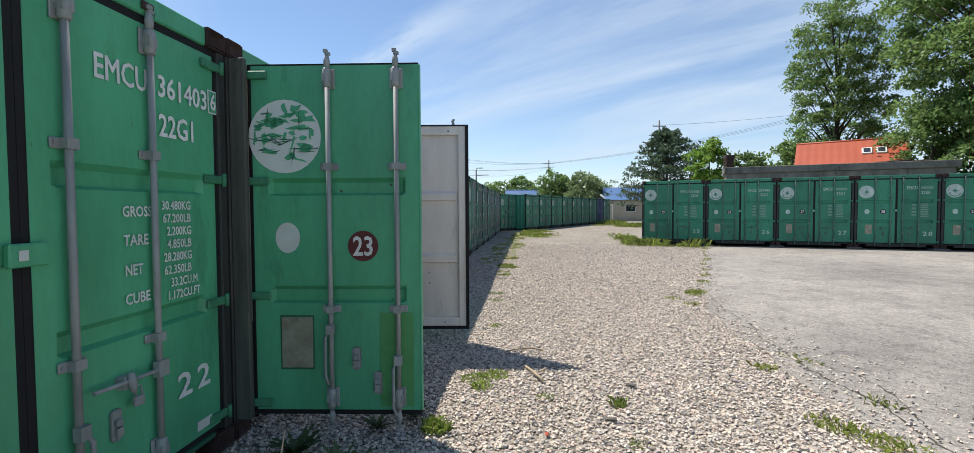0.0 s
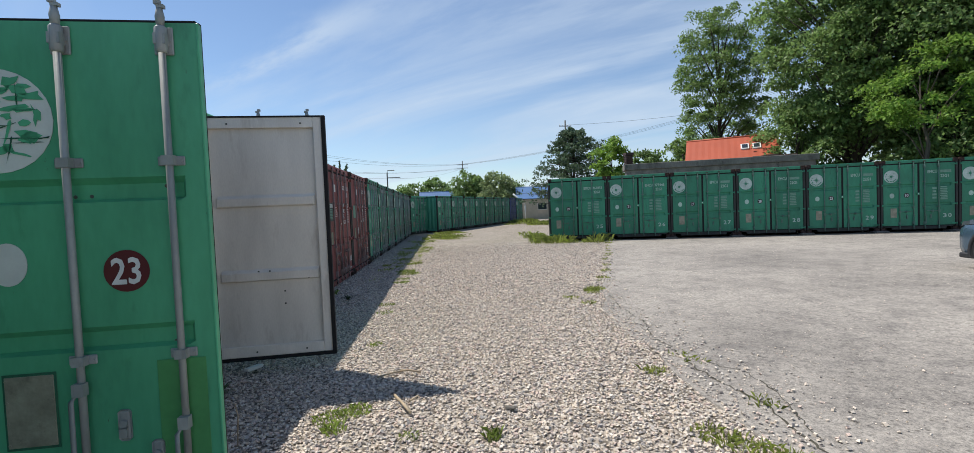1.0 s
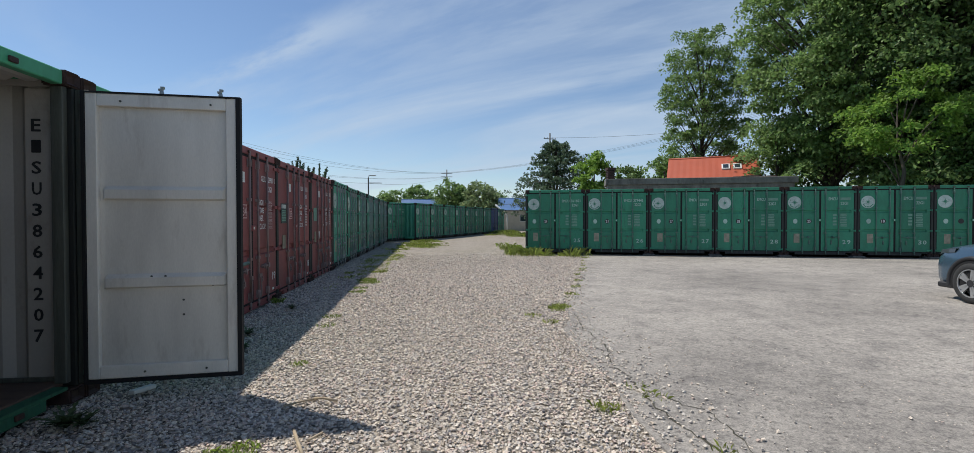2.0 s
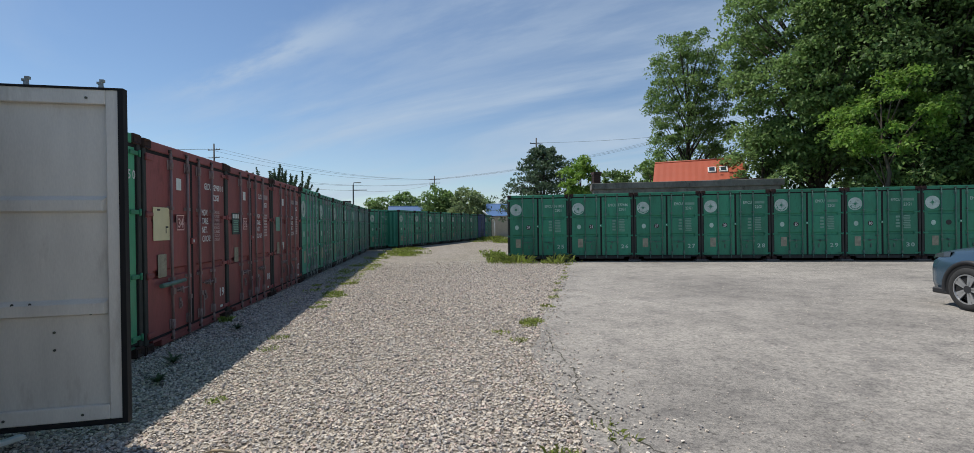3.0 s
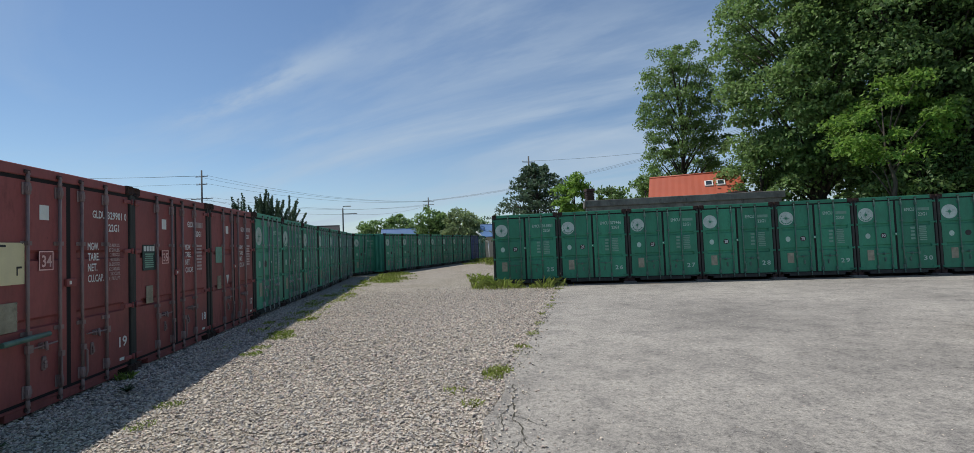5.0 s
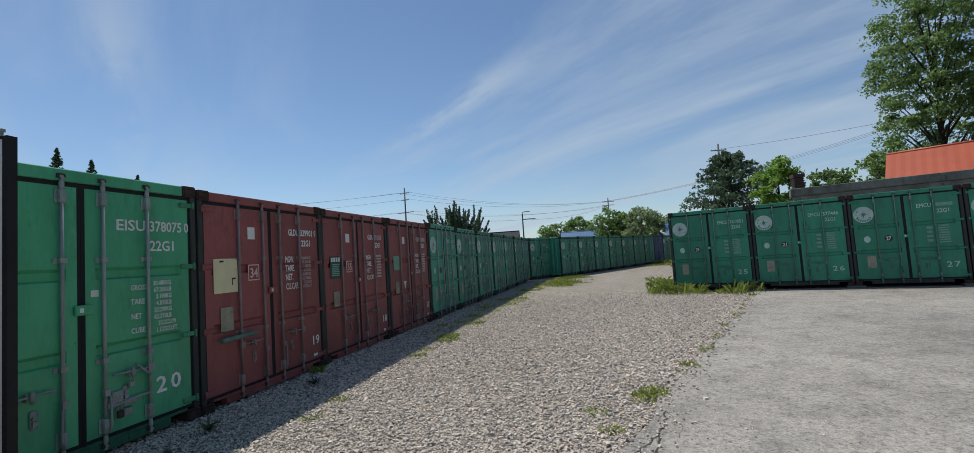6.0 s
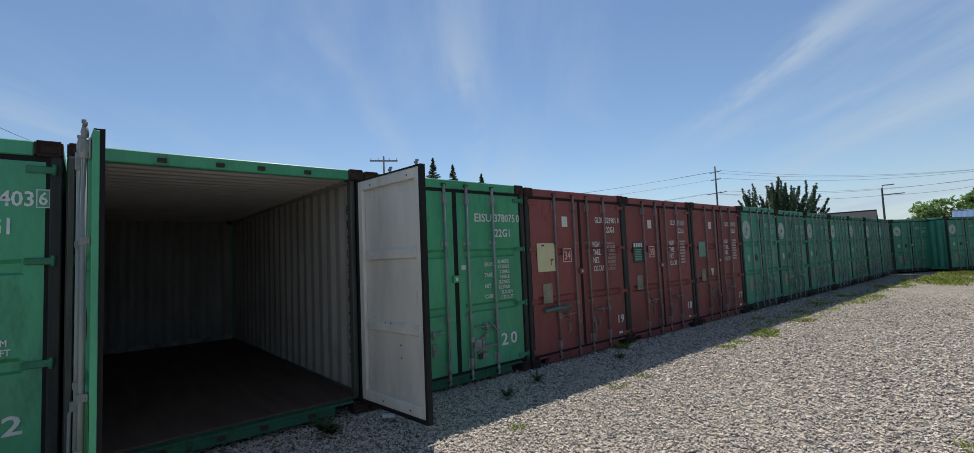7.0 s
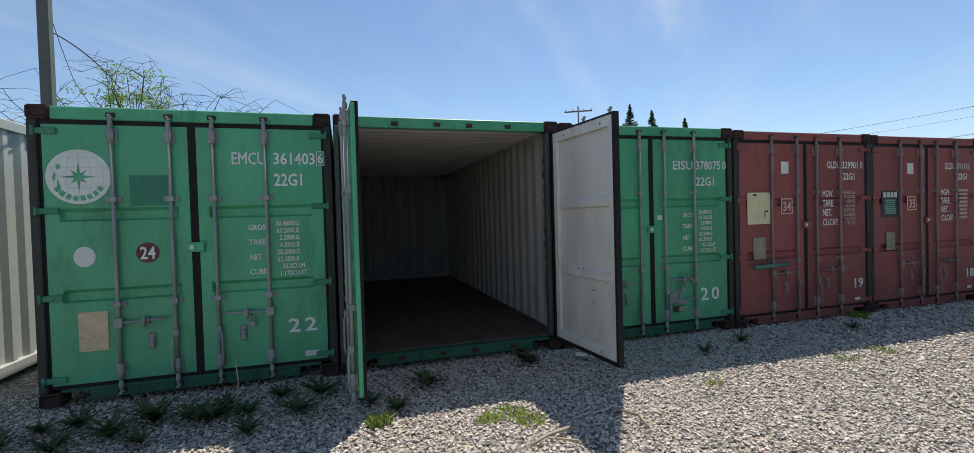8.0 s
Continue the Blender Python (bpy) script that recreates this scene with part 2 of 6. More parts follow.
M = {
    "green": material("green_paint", (0.08, 0.395, 0.208), 0.42, vary=0.2, scale=2.6, fine=25, bump=0.05, spots=(0.035, 0.15, 0.08), spot_amount=0.55, spot_scale=2.4, rand=0.08, stretch=(1.5, 1.5, 0.45), chips=(0.05, 0.06, 0.035)),
    "old_green": material("weathered_green_paint", (0.034, 0.225, 0.13), 0.55, vary=0.28, scale=2.6, fine=25, bump=0.06, spots=(0.02, 0.085, 0.055), spot_amount=0.7, spot_scale=2.6, rand=0.16, stretch=(1.4, 1.4, 0.5), chips=(0.03, 0.035, 0.025)),
    "sill_green": material("grimy_green_sill", (0.02, 0.11, 0.06), 0.65, vary=0.4, scale=4, bump=0.1, spots=(0.012, 0.018, 0.014), spot_amount=0.85, spot_scale=4, stretch=(2, 2, 0.5)),
    "hinge_green": material("grimy_green_hinge", (0.05, 0.235, 0.125), 0.6, vary=0.35, scale=9, bump=0.1, spots=(0.03, 0.05, 0.03), spot_amount=0.7, spot_scale=9),
    "olive": material("yellowed_green_paint", (0.065, 0.27, 0.09), 0.5, vary=0.2, scale=3, fine=25, bump=0.05, spots=(0.05, 0.17, 0.06), spot_amount=0.5, spot_scale=3),
    # Teal rows: sky reflection on their fronts is put into this lighter green
    "teal": material("sky_lightened_teal_paint", (0.065, 0.295, 0.19), 0.55, vary=0.28, scale=2.6, fine=25, bump=0.06, spots=(0.025, 0.1, 0.07), spot_amount=0.65, spot_scale=2.6, rand=0.18, stretch=(1.4, 1.4, 0.5), chips=(0.05, 0.045, 0.035)),
    "red": material("maroon_paint", (0.255, 0.073, 0.069), 0.55, vary=0.26, scale=2.6, fine=25, bump=0.06, spots=(0.1, 0.03, 0.026), spot_amount=0.65, spot_scale=2.6, rand=0.12, stretch=(1.4, 1.4, 0.5), chips=(0.06, 0.03, 0.022)),
    "blue": material("blue_paint", (0.045, 0.08, 0.24), 0.55, vary=0.2, scale=1.7, bump=0.05, spots=(0.03, 0.04, 0.09), spot_scale=2.2),
    "white_wall": material("pale_grey_paint", (0.46, 0.46, 0.445), 0.5, vary=0.07, scale=1.5, bump=0.05, spots=(0.3, 0.27, 0.22), spot_amount=0.25, spot_scale=1.5),
    "casting": material("rusty_dark_steel", (0.05, 0.028, 0.023), 0.75, vary=0.4, scale=9, bump=0.4, spots=(0.11, 0.045, 0.022), spot_amount=0.6, spot_scale=12),
    "post": material("grimy_black_post", (0.03, 0.034, 0.03), 0.7, vary=0.4, scale=5, bump=0.2, spots=(0.09, 0.07, 0.05), spot_amount=0.5, spot_scale=5, stretch=(3, 3, 0.4)),
    "rubber": material("black_rubber", (0.009, 0.009, 0.01), 0.85, vary=0.3, scale=6, bump=0.1),
    "rod": material("galvanised_steel", (0.3, 0.32, 0.31), 0.62, metal=0.15, vary=0.2, scale=8, bump=0.1, spots=(0.17, 0.14, 0.11), spot_amount=0.5, spot_scale=7, stretch=(1, 1, 0.4)),
    "rod_green": material("overpainted_rod", (0.1, 0.19, 0.15), 0.55, metal=0.1, vary=0.2, scale=8, bump=0.1, spots=(0.05, 0.06, 0.05), spot_amount=0.5, spot_scale=7),
    "rod_red": material("grime_red_rod", (0.25, 0.185, 0.175), 0.6, metal=0.1, vary=0.25, scale=8, bump=0.1, spots=(0.1, 0.05, 0.04), spot_amount=0.6, spot_scale=7, stretch=(1, 1, 0.4)),
    "grimy": material("rust_streaked_grey", (0.085, 0.092, 0.075), 0.7, vary=0.4, scale=5, bump=0.2, spots=(0.028, 0.024, 0.016), spot_amount=0.8, spot_scale=6, stretch=(3, 3, 0.3)),
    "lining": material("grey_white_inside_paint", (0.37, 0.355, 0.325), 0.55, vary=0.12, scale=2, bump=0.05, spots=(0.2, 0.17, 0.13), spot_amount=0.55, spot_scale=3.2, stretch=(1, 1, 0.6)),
    # Ceiling: wall lining raised in tone, bounced light from outside put into its colour
    "ceiling_lit": material("brightened_ceiling_lining", (0.47, 0.46, 0.445), 0.5, vary=0.08, scale=2, bump=0.05, spots=(0.5, 0.46, 0.4), spot_amount=0.4, spot_scale=3),
    "tan": material("weathered_tan_plate", (0.56, 0.45, 0.29), 0.6, vary=0.2, scale=9, bump=0.15, spots=(0.22, 0.17, 0.11), spot_amount=0.6, spot_scale=10),
    # End wall: shade deep inside the container put into a darker, scuffed lining
    "end_lining": material("shaded_scuffed_end_wall", (0.24, 0.24, 0.235), 0.6, vary=0.45, scale=2, bump=0.08, spots=(0.3, 0.29, 0.27), spot_amount=0.5, spot_scale=3, stretch=(2, 2, 0.25)),
    "door_lining": material("white_door_paint", (0.68, 0.65, 0.585), 0.5, vary=0.16, scale=2, bump=0.04, spots=(0.4, 0.35, 0.29), spot_amount=0.5, spot_scale=2.5, stretch=(2, 2, 0.5)),
    "ply": material("worn_plywood", (0.095, 0.062, 0.046), 0.75, vary=0.4, scale=3, bump=0.15, spots=(0.05, 0.035, 0.025), stretch=(3, 0.4, 1)),
    "letter": material("white_lettering", (0.74, 0.76, 0.74), 0.6, vary=0.12, scale=14, bump=0, spots=(0.35, 0.45, 0.38), spot_amount=0.35, spot_scale=11),
    "faded": material("faded_lettering", (0.17, 0.33, 0.25), 0.6, vary=0.2, scale=14, bump=0),
    "pale_letter": material("worn_pink_lettering", (0.48, 0.38, 0.36), 0.6, vary=0.3, scale=14, bump=0, spots=(0.22, 0.07, 0.06), spot_amount=0.7, spot_scale=16),
    "worn_letter": material("worn_green_white_lettering", (0.42, 0.58, 0.5), 0.6, vary=0.2, scale=14, bump=0, spots=(0.05, 0.2, 0.12), spot_amount=0.6, spot_scale=14),
    "sticker": material("white_sticker", (0.66, 0.7, 0.66), 0.5, vary=0.08, scale=8, bump=0.05),
    "pale_emblem": material("weathered_emblem", (0.5, 0.6, 0.55), 0.6, vary=0.2, scale=7, bump=0.03, spots=(0.08, 0.24, 0.16), spot_amount=0.7, spot_scale=6),
    "roundel": material("dark_red_sticker", (0.1, 0.012, 0.014), 0.45, vary=0.15, scale=9, bump=0.05),
    "black_disc": material("black_sticker", (0.02, 0.02, 0.022), 0.5, vary=0.2, scale=9, bump=0.05),
    "plate": material("weathered_aluminium_plate", (0.3, 0.29, 0.22), 0.55, metal=0.3, vary=0.3, scale=9, bump=0.15, spots=(0.1, 0.09, 0.07), spot_amount=0.5, spot_scale=14),
    "cream": material("cream_notice", (0.72, 0.66, 0.4), 0.6, vary=0.06, scale=8, bump=0.03),
    "pale_red": material("faded_red_mark", (0.74, 0.5, 0.46), 0.6, vary=0.15, scale=9, bump=0),
    "dark_plate": material("dark_green_sign", (0.02, 0.05, 0.045), 0.5, vary=0.2, scale=8, bump=0),
    "concrete": None, "gravel": None,
    "stone": None,
    "soil": material("dry_brown_soil", (0.23, 0.185, 0.14), 0.95, vary=0.35, scale=4, fine=40, bump=0.4, spots=(0.32, 0.29, 0.25), spot_amount=0.8, spot_scale=5),
    "crack": material("crack_soil", (0.06, 0.055, 0.04), 0.95, vary=0.4, scale=10, bump=0.4),
    "leaf_dark": material("dark_leaves", (0.155, 0.245, 0.078), 0.6, vary=0.2, scale=0.6, bump=0, rand=0.5, island=True, trans=0.45),
    "leaf_mid": material("green_leaves", (0.185, 0.285, 0.09), 0.6, vary=0.2, scale=0.6, bump=0, rand=0.45, island=True, trans=0.45),
    "leaf_light": material("bright_leaves", (0.2, 0.33, 0.06), 0.6, vary=0.2, scale=0.6, bump=0, rand=0.35, island=True, trans=0.5),
    "leaf_needle": material("blue_green_needles", (0.095, 0.15, 0.085), 0.65, vary=0.2, scale=0.6, bump=0, rand=0.4, island=True, trans=0.35),
    "leaf_silver": material("grey_green_leaves", (0.24, 0.31, 0.14), 0.65, vary=0.2, scale=0.6, bump=0, rand=0.35, island=True, trans=0.48),
    "grass": material("weed_blades", (0.25, 0.33, 0.075), 0.7, vary=0.2, scale=1.0, bump=0, rand=0.5, island=True, trans=0.48),
    "yellow_grass": material("yellowing_weed_blades", (0.34, 0.4, 0.1), 0.7, vary=0.2, scale=1.0, bump=0, rand=0.5, island=True, trans=0.48),
    "weed_leaf": material("dark_weed_leaves", (0.075, 0.115, 0.045), 0.6, vary=0.25, scale=4, bump=0, rand=0.25, trans=0.3),
    "dry": material("dry_twigs", (0.4, 0.32, 0.22), 0.85, vary=0.3, scale=6, bump=0.2),
    "twig": material("dark_twigs", (0.05, 0.04, 0.035), 0.85, vary=0.3, scale=6, bump=0.2),
    "bark": material("bark", (0.075, 0.06, 0.048), 0.9, vary=0.4, scale=5, bump=0.6, stretch=(3, 3, 0.7)),
    "roof_red": material("orange_red_roof_sheet", (0.4, 0.08, 0.036), 0.6, vary=0.12, scale=0.8, bump=0.1),
    "roof_blue": material("blue_roof_sheet", (0.07, 0.16, 0.34), 0.5, vary=0.12, scale=0.8, bump=0.1),
    "roof_grey": material("dark_roof_sheet", (0.025, 0.025, 0.03), 0.9, vary=0.15, scale=0.8, bump=0.1),
    "beige": material("beige_render", (0.46, 0.42, 0.34), 0.85, vary=0.15, scale=1.5, bump=0.2),
    "old_concrete": material("stained_old_concrete", (0.18, 0.172, 0.155), 0.9, vary=0.45, scale=1.6, fine=14, bump=0.5, spots=(0.05, 0.048, 0.042), spot_amount=0.9, spot_scale=2.6, stretch=(1, 1, 0.5)),
    "glass": material("dark_window_glass", (0.03, 0.04, 0.05), 0.08, vary=0.1, bump=0),
    "white_trim": material("white_trim", (0.7, 0.7, 0.68), 0.5, vary=0.06, bump=0.02),
    "pole": material("grey_pole_concrete", (0.12, 0.12, 0.12), 0.85, vary=0.2, scale=3, bump=0.2),
    "wire": material("black_cable", (0.02, 0.02, 0.022), 0.6, vary=0.1, bump=0),
    "car": material("blue_grey_car_paint", (0.075, 0.13, 0.185), 0.2, metal=0.5, vary=0.03, scale=2, bump=0),
    "plastic": material("black_plastic", (0.02, 0.02, 0.022), 0.55, vary=0.15, scale=20, bump=0.05),
    "tyre": material("tyre_rubber", (0.025, 0.025, 0.025), 0.85, vary=0.2, scale=20, bump=0.2),
    "alloy": material("machined_alloy", (0.55, 0.56, 0.57), 0.3, metal=0.8, vary=0.05, bump=0),
    "lamp_glass": material("headlamp_lens", (0.06, 0.07, 0.08), 0.08, metal=0.2, vary=0.05, bump=0),
    "hill": material("hazy_blue_hill", (0.16, 0.21, 0.26), 1.0, vary=0.1, scale=0.01, bump=0),
    "block": material("concrete_block", (0.13, 0.12, 0.105), 0.9, vary=0.25, scale=6, bump=0.3, spots=(0.16, 0.08, 0.05), spot_scale=4),
}


def ground_material(name, concrete):
    """Gravel: cells of crushed stone with dirt between. Concrete: blotched grey with wear."""
    m = bpy.data.materials.new(name)
    m.use_nodes = True
    nt = m.node_tree
    b = nt.nodes["Principled BSDF"]
    b.inputs["Roughness"].default_value = 0.92
    N, K = nt.nodes.new, nt.links.new
    tc = N("ShaderNodeTexCoord")

    def noise_node(scale, detail, rough=0.55):
        n = N("ShaderNodeTexNoise")
        n.inputs["Scale"].default_value, n.inputs["Detail"].default_value, n.inputs["Roughness"].default_value = scale, detail, rough
        K(tc.outputs["Object"], n.inputs["Vector"])
        return n

    def ramp(src, stops):
        r = N("ShaderNodeValToRGB")
        while len(r.color_ramp.elements) < len(stops):
            r.color_ramp.elements.new(0.5)
        for e, (p, c) in zip(r.color_ramp.elements, stops):
            e.position, e.color = p, (*c, 1)
        K(src, r.inputs[0])
        return r

    def mix(a, bb, fac, mode="MIX"):
        x = N("ShaderNodeMix")
        x.data_type, x.blend_type = "RGBA", mode
        K(a, x.inputs["A"])
        K(bb, x.inputs["B"])
        if isinstance(fac, float):
            x.inputs["Factor"].default_value = fac
        else:
            K(fac, x.inputs["Factor"])
        return x.outputs["Result"]

    bp = N("ShaderNodeBump")
    if concrete:
        big = ramp(noise_node(0.3, 9, 0.68).outputs[0], [(0.34, (0.215, 0.2, 0.183)), (0.48, (0.29, 0.27, 0.245)), (0.62, (0.35, 0.326, 0.294))])
        patch = ramp(noise_node(2.2, 9, 0.75).outputs[0], [(0.38, (0.74, 0.74, 0.755)), (0.5, (1, 1, 1)), (0.64, (1.08, 1.08, 1.08))])
        fine = ramp(noise_node(24, 6, 0.8).outputs[0], [(0.37, (0.42, 0.42, 0.425)), (0.46, (0.93, 0.925, 0.915)), (0.6, (1.36, 1.34, 1.31))])
        grit = ramp(noise_node(85, 4, 0.75).outputs[0], [(0.36, (0.35, 0.35, 0.35)), (0.5, (0.95, 0.95, 0.95)), (0.64, (1.35, 1.34, 1.32))])
        pits = N("ShaderNodeTexVoronoi")
        pits.inputs["Scale"].default_value = 10
        K(tc.outputs["Object"], pits.inputs["Vector"])
        dots = ramp(pits.outputs["Distance"], [(0.0, (0.25, 0.24, 0.22)), (0.12, (0.5, 0.49, 0.47)), (0.19, (1, 1, 1))])
        col = mix(mix(mix(mix(big.outputs[0], patch.outputs[0], 1.0, "MULTIPLY"), fine.outputs[0], 0.75, "MULTIPLY"), grit.outputs[0], 0.65, "MULTIPLY"), dots.outputs[0], 0.7, "MULTIPLY")
        K(noise_node(90, 5, 0.75).outputs[0], bp.inputs["Height"])
        bp.inputs["Strength"].default_value, bp.inputs["Distance"].default_value = 0.5, 0.008
    else:
        cells = []
        for sc in (30, 47):
            v = N("ShaderNodeTexVoronoi")
            v.inputs["Scale"].default_value = sc
            K(tc.outputs["Object"], v.inputs["Vector"])
            cells.append(v)
        tone = ramp(cells[0].outputs["Color"], [(0.0, (0.24, 0.21, 0.175)), (0.35, (0.47, 0.415, 0.355)), (0.8, (0.63, 0.565, 0.49)), (1.0, (0.72, 0.66, 0.58))])
        gap = ramp(cells[0].outputs["Distance"], [(0.0, (1, 1, 1)), (0.5, (0.82, 0.82, 0.82)), (0.72, (0.2, 0.185, 0.165))])
        tone2 = ramp(cells[1].outputs["Color"], [(0.0, (0.6, 0.6, 0.6)), (1.0, (1.1, 1.1, 1.1))])
        soil = ramp(noise_node(0.5, 6, 0.6).outputs[0], [(0.35, (1.0, 1.0, 1.0)), (0.7, (0.78, 0.76, 0.7))])
        col = mix(mix(mix(tone.outputs[0], gap.outputs[0], 0.9, "MULTIPLY"), tone2.outputs[0], 0.6, "MULTIPLY"), soil.outputs[0], 1.0, "MULTIPLY")
        sub = N("ShaderNodeMath")
        sub.operation = "SUBTRACT"
        sub.inputs[0].default_value = 1.0
        K(cells[0].outputs["Distance"], sub.inputs[1])
        K(sub.outputs[0], bp.inputs["Height"])
        bp.inputs["Strength"].default_value, bp.inputs["Distance"].default_value = 0.8, 0.025
    K(col, b.inputs["Base Color"])
    K(bp.outputs[0], b.inputs["Normal"])
    return m


M["concrete"] = ground_material("worn_concrete", True)
M["gravel"] = ground_material("gravel_bed", False)


def stone_material():
    """Crushed stone: every piece with a tone of its own, cream, grey, tan, pinkish or slate."""
    m = bpy.data.materials.new("crushed_stone")
    m.use_nodes = True
    nt = m.node_tree
    b = nt.nodes["Principled BSDF"]
    b.inputs["Roughness"].default_value = 0.88
    N, K = nt.nodes.new, nt.links.new
    geo, r = N("ShaderNodeNewGeometry"), N("ShaderNodeValToRGB")
    tones = ((0.0, (0.24, 0.215, 0.2)), (0.09, (0.4, 0.365, 0.335)), (0.23, (0.62, 0.54, 0.45)), (0.42, (0.53, 0.48, 0.425)), (0.58, (0.69, 0.6, 0.5)),
             (0.74, (0.59, 0.47, 0.405)), (0.86, (0.65, 0.595, 0.525)), (0.95, (0.53, 0.44, 0.345)))
    while len(r.color_ramp.elements) < len(tones):
        r.color_ramp.elements.new(0.5)
    for e, (p, c) in zip(r.color_ramp.elements, tones):
        e.position, e.color = p, (*c, 1)
    r.color_ramp.interpolation = "CONSTANT"
    K(geo.outputs["Random Per Island"], r.inputs[0])
    tc, n1 = N("ShaderNodeTexCoord"), N("ShaderNodeTexNoise")
    n1.inputs["Scale"].default_value, n1.inputs["Detail"].default_value = 70, 5
    K(tc.outputs["Object"], n1.inputs["Vector"])
    v = N("ShaderNodeMapRange")
    v.inputs["From Min"].default_value, v.inputs["From Max"].default_value = 0.3, 0.7
    v.inputs["To Min"].default_value, v.inputs["To Max"].default_value = 0.82, 1.18
    K(n1.outputs[0], v.inputs["Value"])
    h = N("ShaderNodeHueSaturation")
    K(r.outputs[0], h.inputs["Color"])
    K(v.outputs[0], h.inputs["Value"])
    K(h.outputs[0], b.inputs["Base Color"])
    bp = N("ShaderNodeBump")
    bp.inputs["Strength"].default_value, bp.inputs["Distance"].default_value = 0.25, 0.004
    K(n1.outputs[0], bp.inputs["Height"])
    K(bp.outputs[0], b.inputs["Normal"])
    return m


M["stone"] = stone_material()


# ---- mesh helpers ----
def box(bm, x0, x1, y0, y1, z0, z1):
    vs = [bm.verts.new((x, y, z)) for x in (x0, x1) for y in (y0, y1) for z in (z0, z1)]
    made = [bm.faces.new([vs[i] for i in f]) for f in ((0, 1, 3, 2), (4, 6, 7, 5), (0, 4, 5, 1), (2, 3, 7, 6), (0, 2, 6, 4), (1, 5, 7, 3))]
    return vs, made


def soft_box(x0, x1, y0, y1, z0, z1, r=0.004):
    bm = bmesh.new()
    box(bm, x0, x1, y0, y1, z0, z1)
    bmesh.ops.bevel(bm, geom=bm.edges[:], offset=r, segments=1, affect="EDGES")
    return bm


def tube(bm, pts, radii, seg=10):
    """A round rod or limb through points, with caps."""
    pts = [Vector(p) for p in pts]
    if not hasattr(radii, "__len__"):
        radii = [radii] * len(pts)
    rings = []
    for i, p in enumerate(pts):
        d = (pts[min(i + 1, len(pts) - 1)] - pts[max(i - 1, 0)]).normalized()
        a = d.orthogonal().normalized() if abs(d.z) > 0.9 else d.cross(Vector((0, 0, 1))).normalized()
        b = d.cross(a)
        rings.append([bm.verts.new(p + radii[i] * (math.cos(2 * math.pi * k / seg) * a + math.sin(2 * math.pi * k / seg) * b)) for k in range(seg)])
    for r, q in zip(rings, rings[1:]):
        for k in range(seg):
            bm.faces.new((r[k], r[(k + 1) % seg], q[(k + 1) % seg], q[k])).smooth = True
    bm.faces.new(rings[0][::-1])
    bm.faces.new(rings[-1])


def to_mesh(name, bm, mat):
    bmesh.ops.recalc_face_normals(bm, faces=bm.faces[:])
    me = bpy.data.meshes.new(name)
    bm.to_mesh(me)
    bm.free()
    me.materials.append(M[mat])
    return me


def put(name, me, parent=None, m=None, label=""):
    ob = new(name, me)
    if parent is not None:
        ob.parent = parent
    if m is not None:
        ob.matrix_local = m
    if label:
        tagged(ob, label)
    return ob


def part(name, bm, mat, parent=None, label="", m=None):
    return put(name, to_mesh(name, bm, mat), parent, m, label)


CACHE = {}


def cached(key, name, mat, build):
    if (key, mat) not in CACHE:
        CACHE[key, mat] = to_mesh(name, build(), mat)
    return CACHE[key, mat]


def mesh_from(name, verts, faces, mat, smooth=False):
    """Many small pieces at once from arrays of vertices and faces of one size."""
    me = bpy.data.meshes.new(name)
    n, k = faces.shape
    me.vertices.add(len(verts))
    me.vertices.foreach_set("co", np.ascontiguousarray(verts, dtype=np.float32).ravel())
    me.loops.add(n * k)
    me.loops.foreach_set("vertex_index", np.ascontiguousarray(faces, dtype=np.int32).ravel())
    me.polygons.add(n)
    me.polygons.foreach_set("loop_start", np.arange(0, n * k, k, dtype=np.int32))
    me.update(calc_edges=True)
    me.validate()
    me.shade_flat()
    me.materials.append(M[mat])
    return me


# ---- lettering ----
TEXTS = ("EMCU", "361403", "6", "22G1", "GROSS", "TARE", "NET", "CUBE", "30.480KG", "67.200LB", "2.200KG", "4.850LB", "28.280KG",
         "62.350LB", "33.2CU.M", "1.172CU.FT", "2.190KG", "4.830LB", "28.290KG", "62.370LB", "24", "23", "34", "35", "EISU", "378075", "0", "GLDU", "329901", "MGW.", "TARE.", "NET.",
         "CU.CAP.", "22", "20", "19", "18", "17", "25", "26", "27", "28", "29", "30", "21", "10", "361851", "377446", "E", "I", "S", "U", "3", "8", "4", "2", "7", "1", "5", "9", "30.480KGS.", "67.200LBS.", "2.185KGS.", "4.820LBS.", "28.295KGS.", "62.380LBS.", "33.2CU.M.", "1.173CU.FT.")
LETTERS = {}


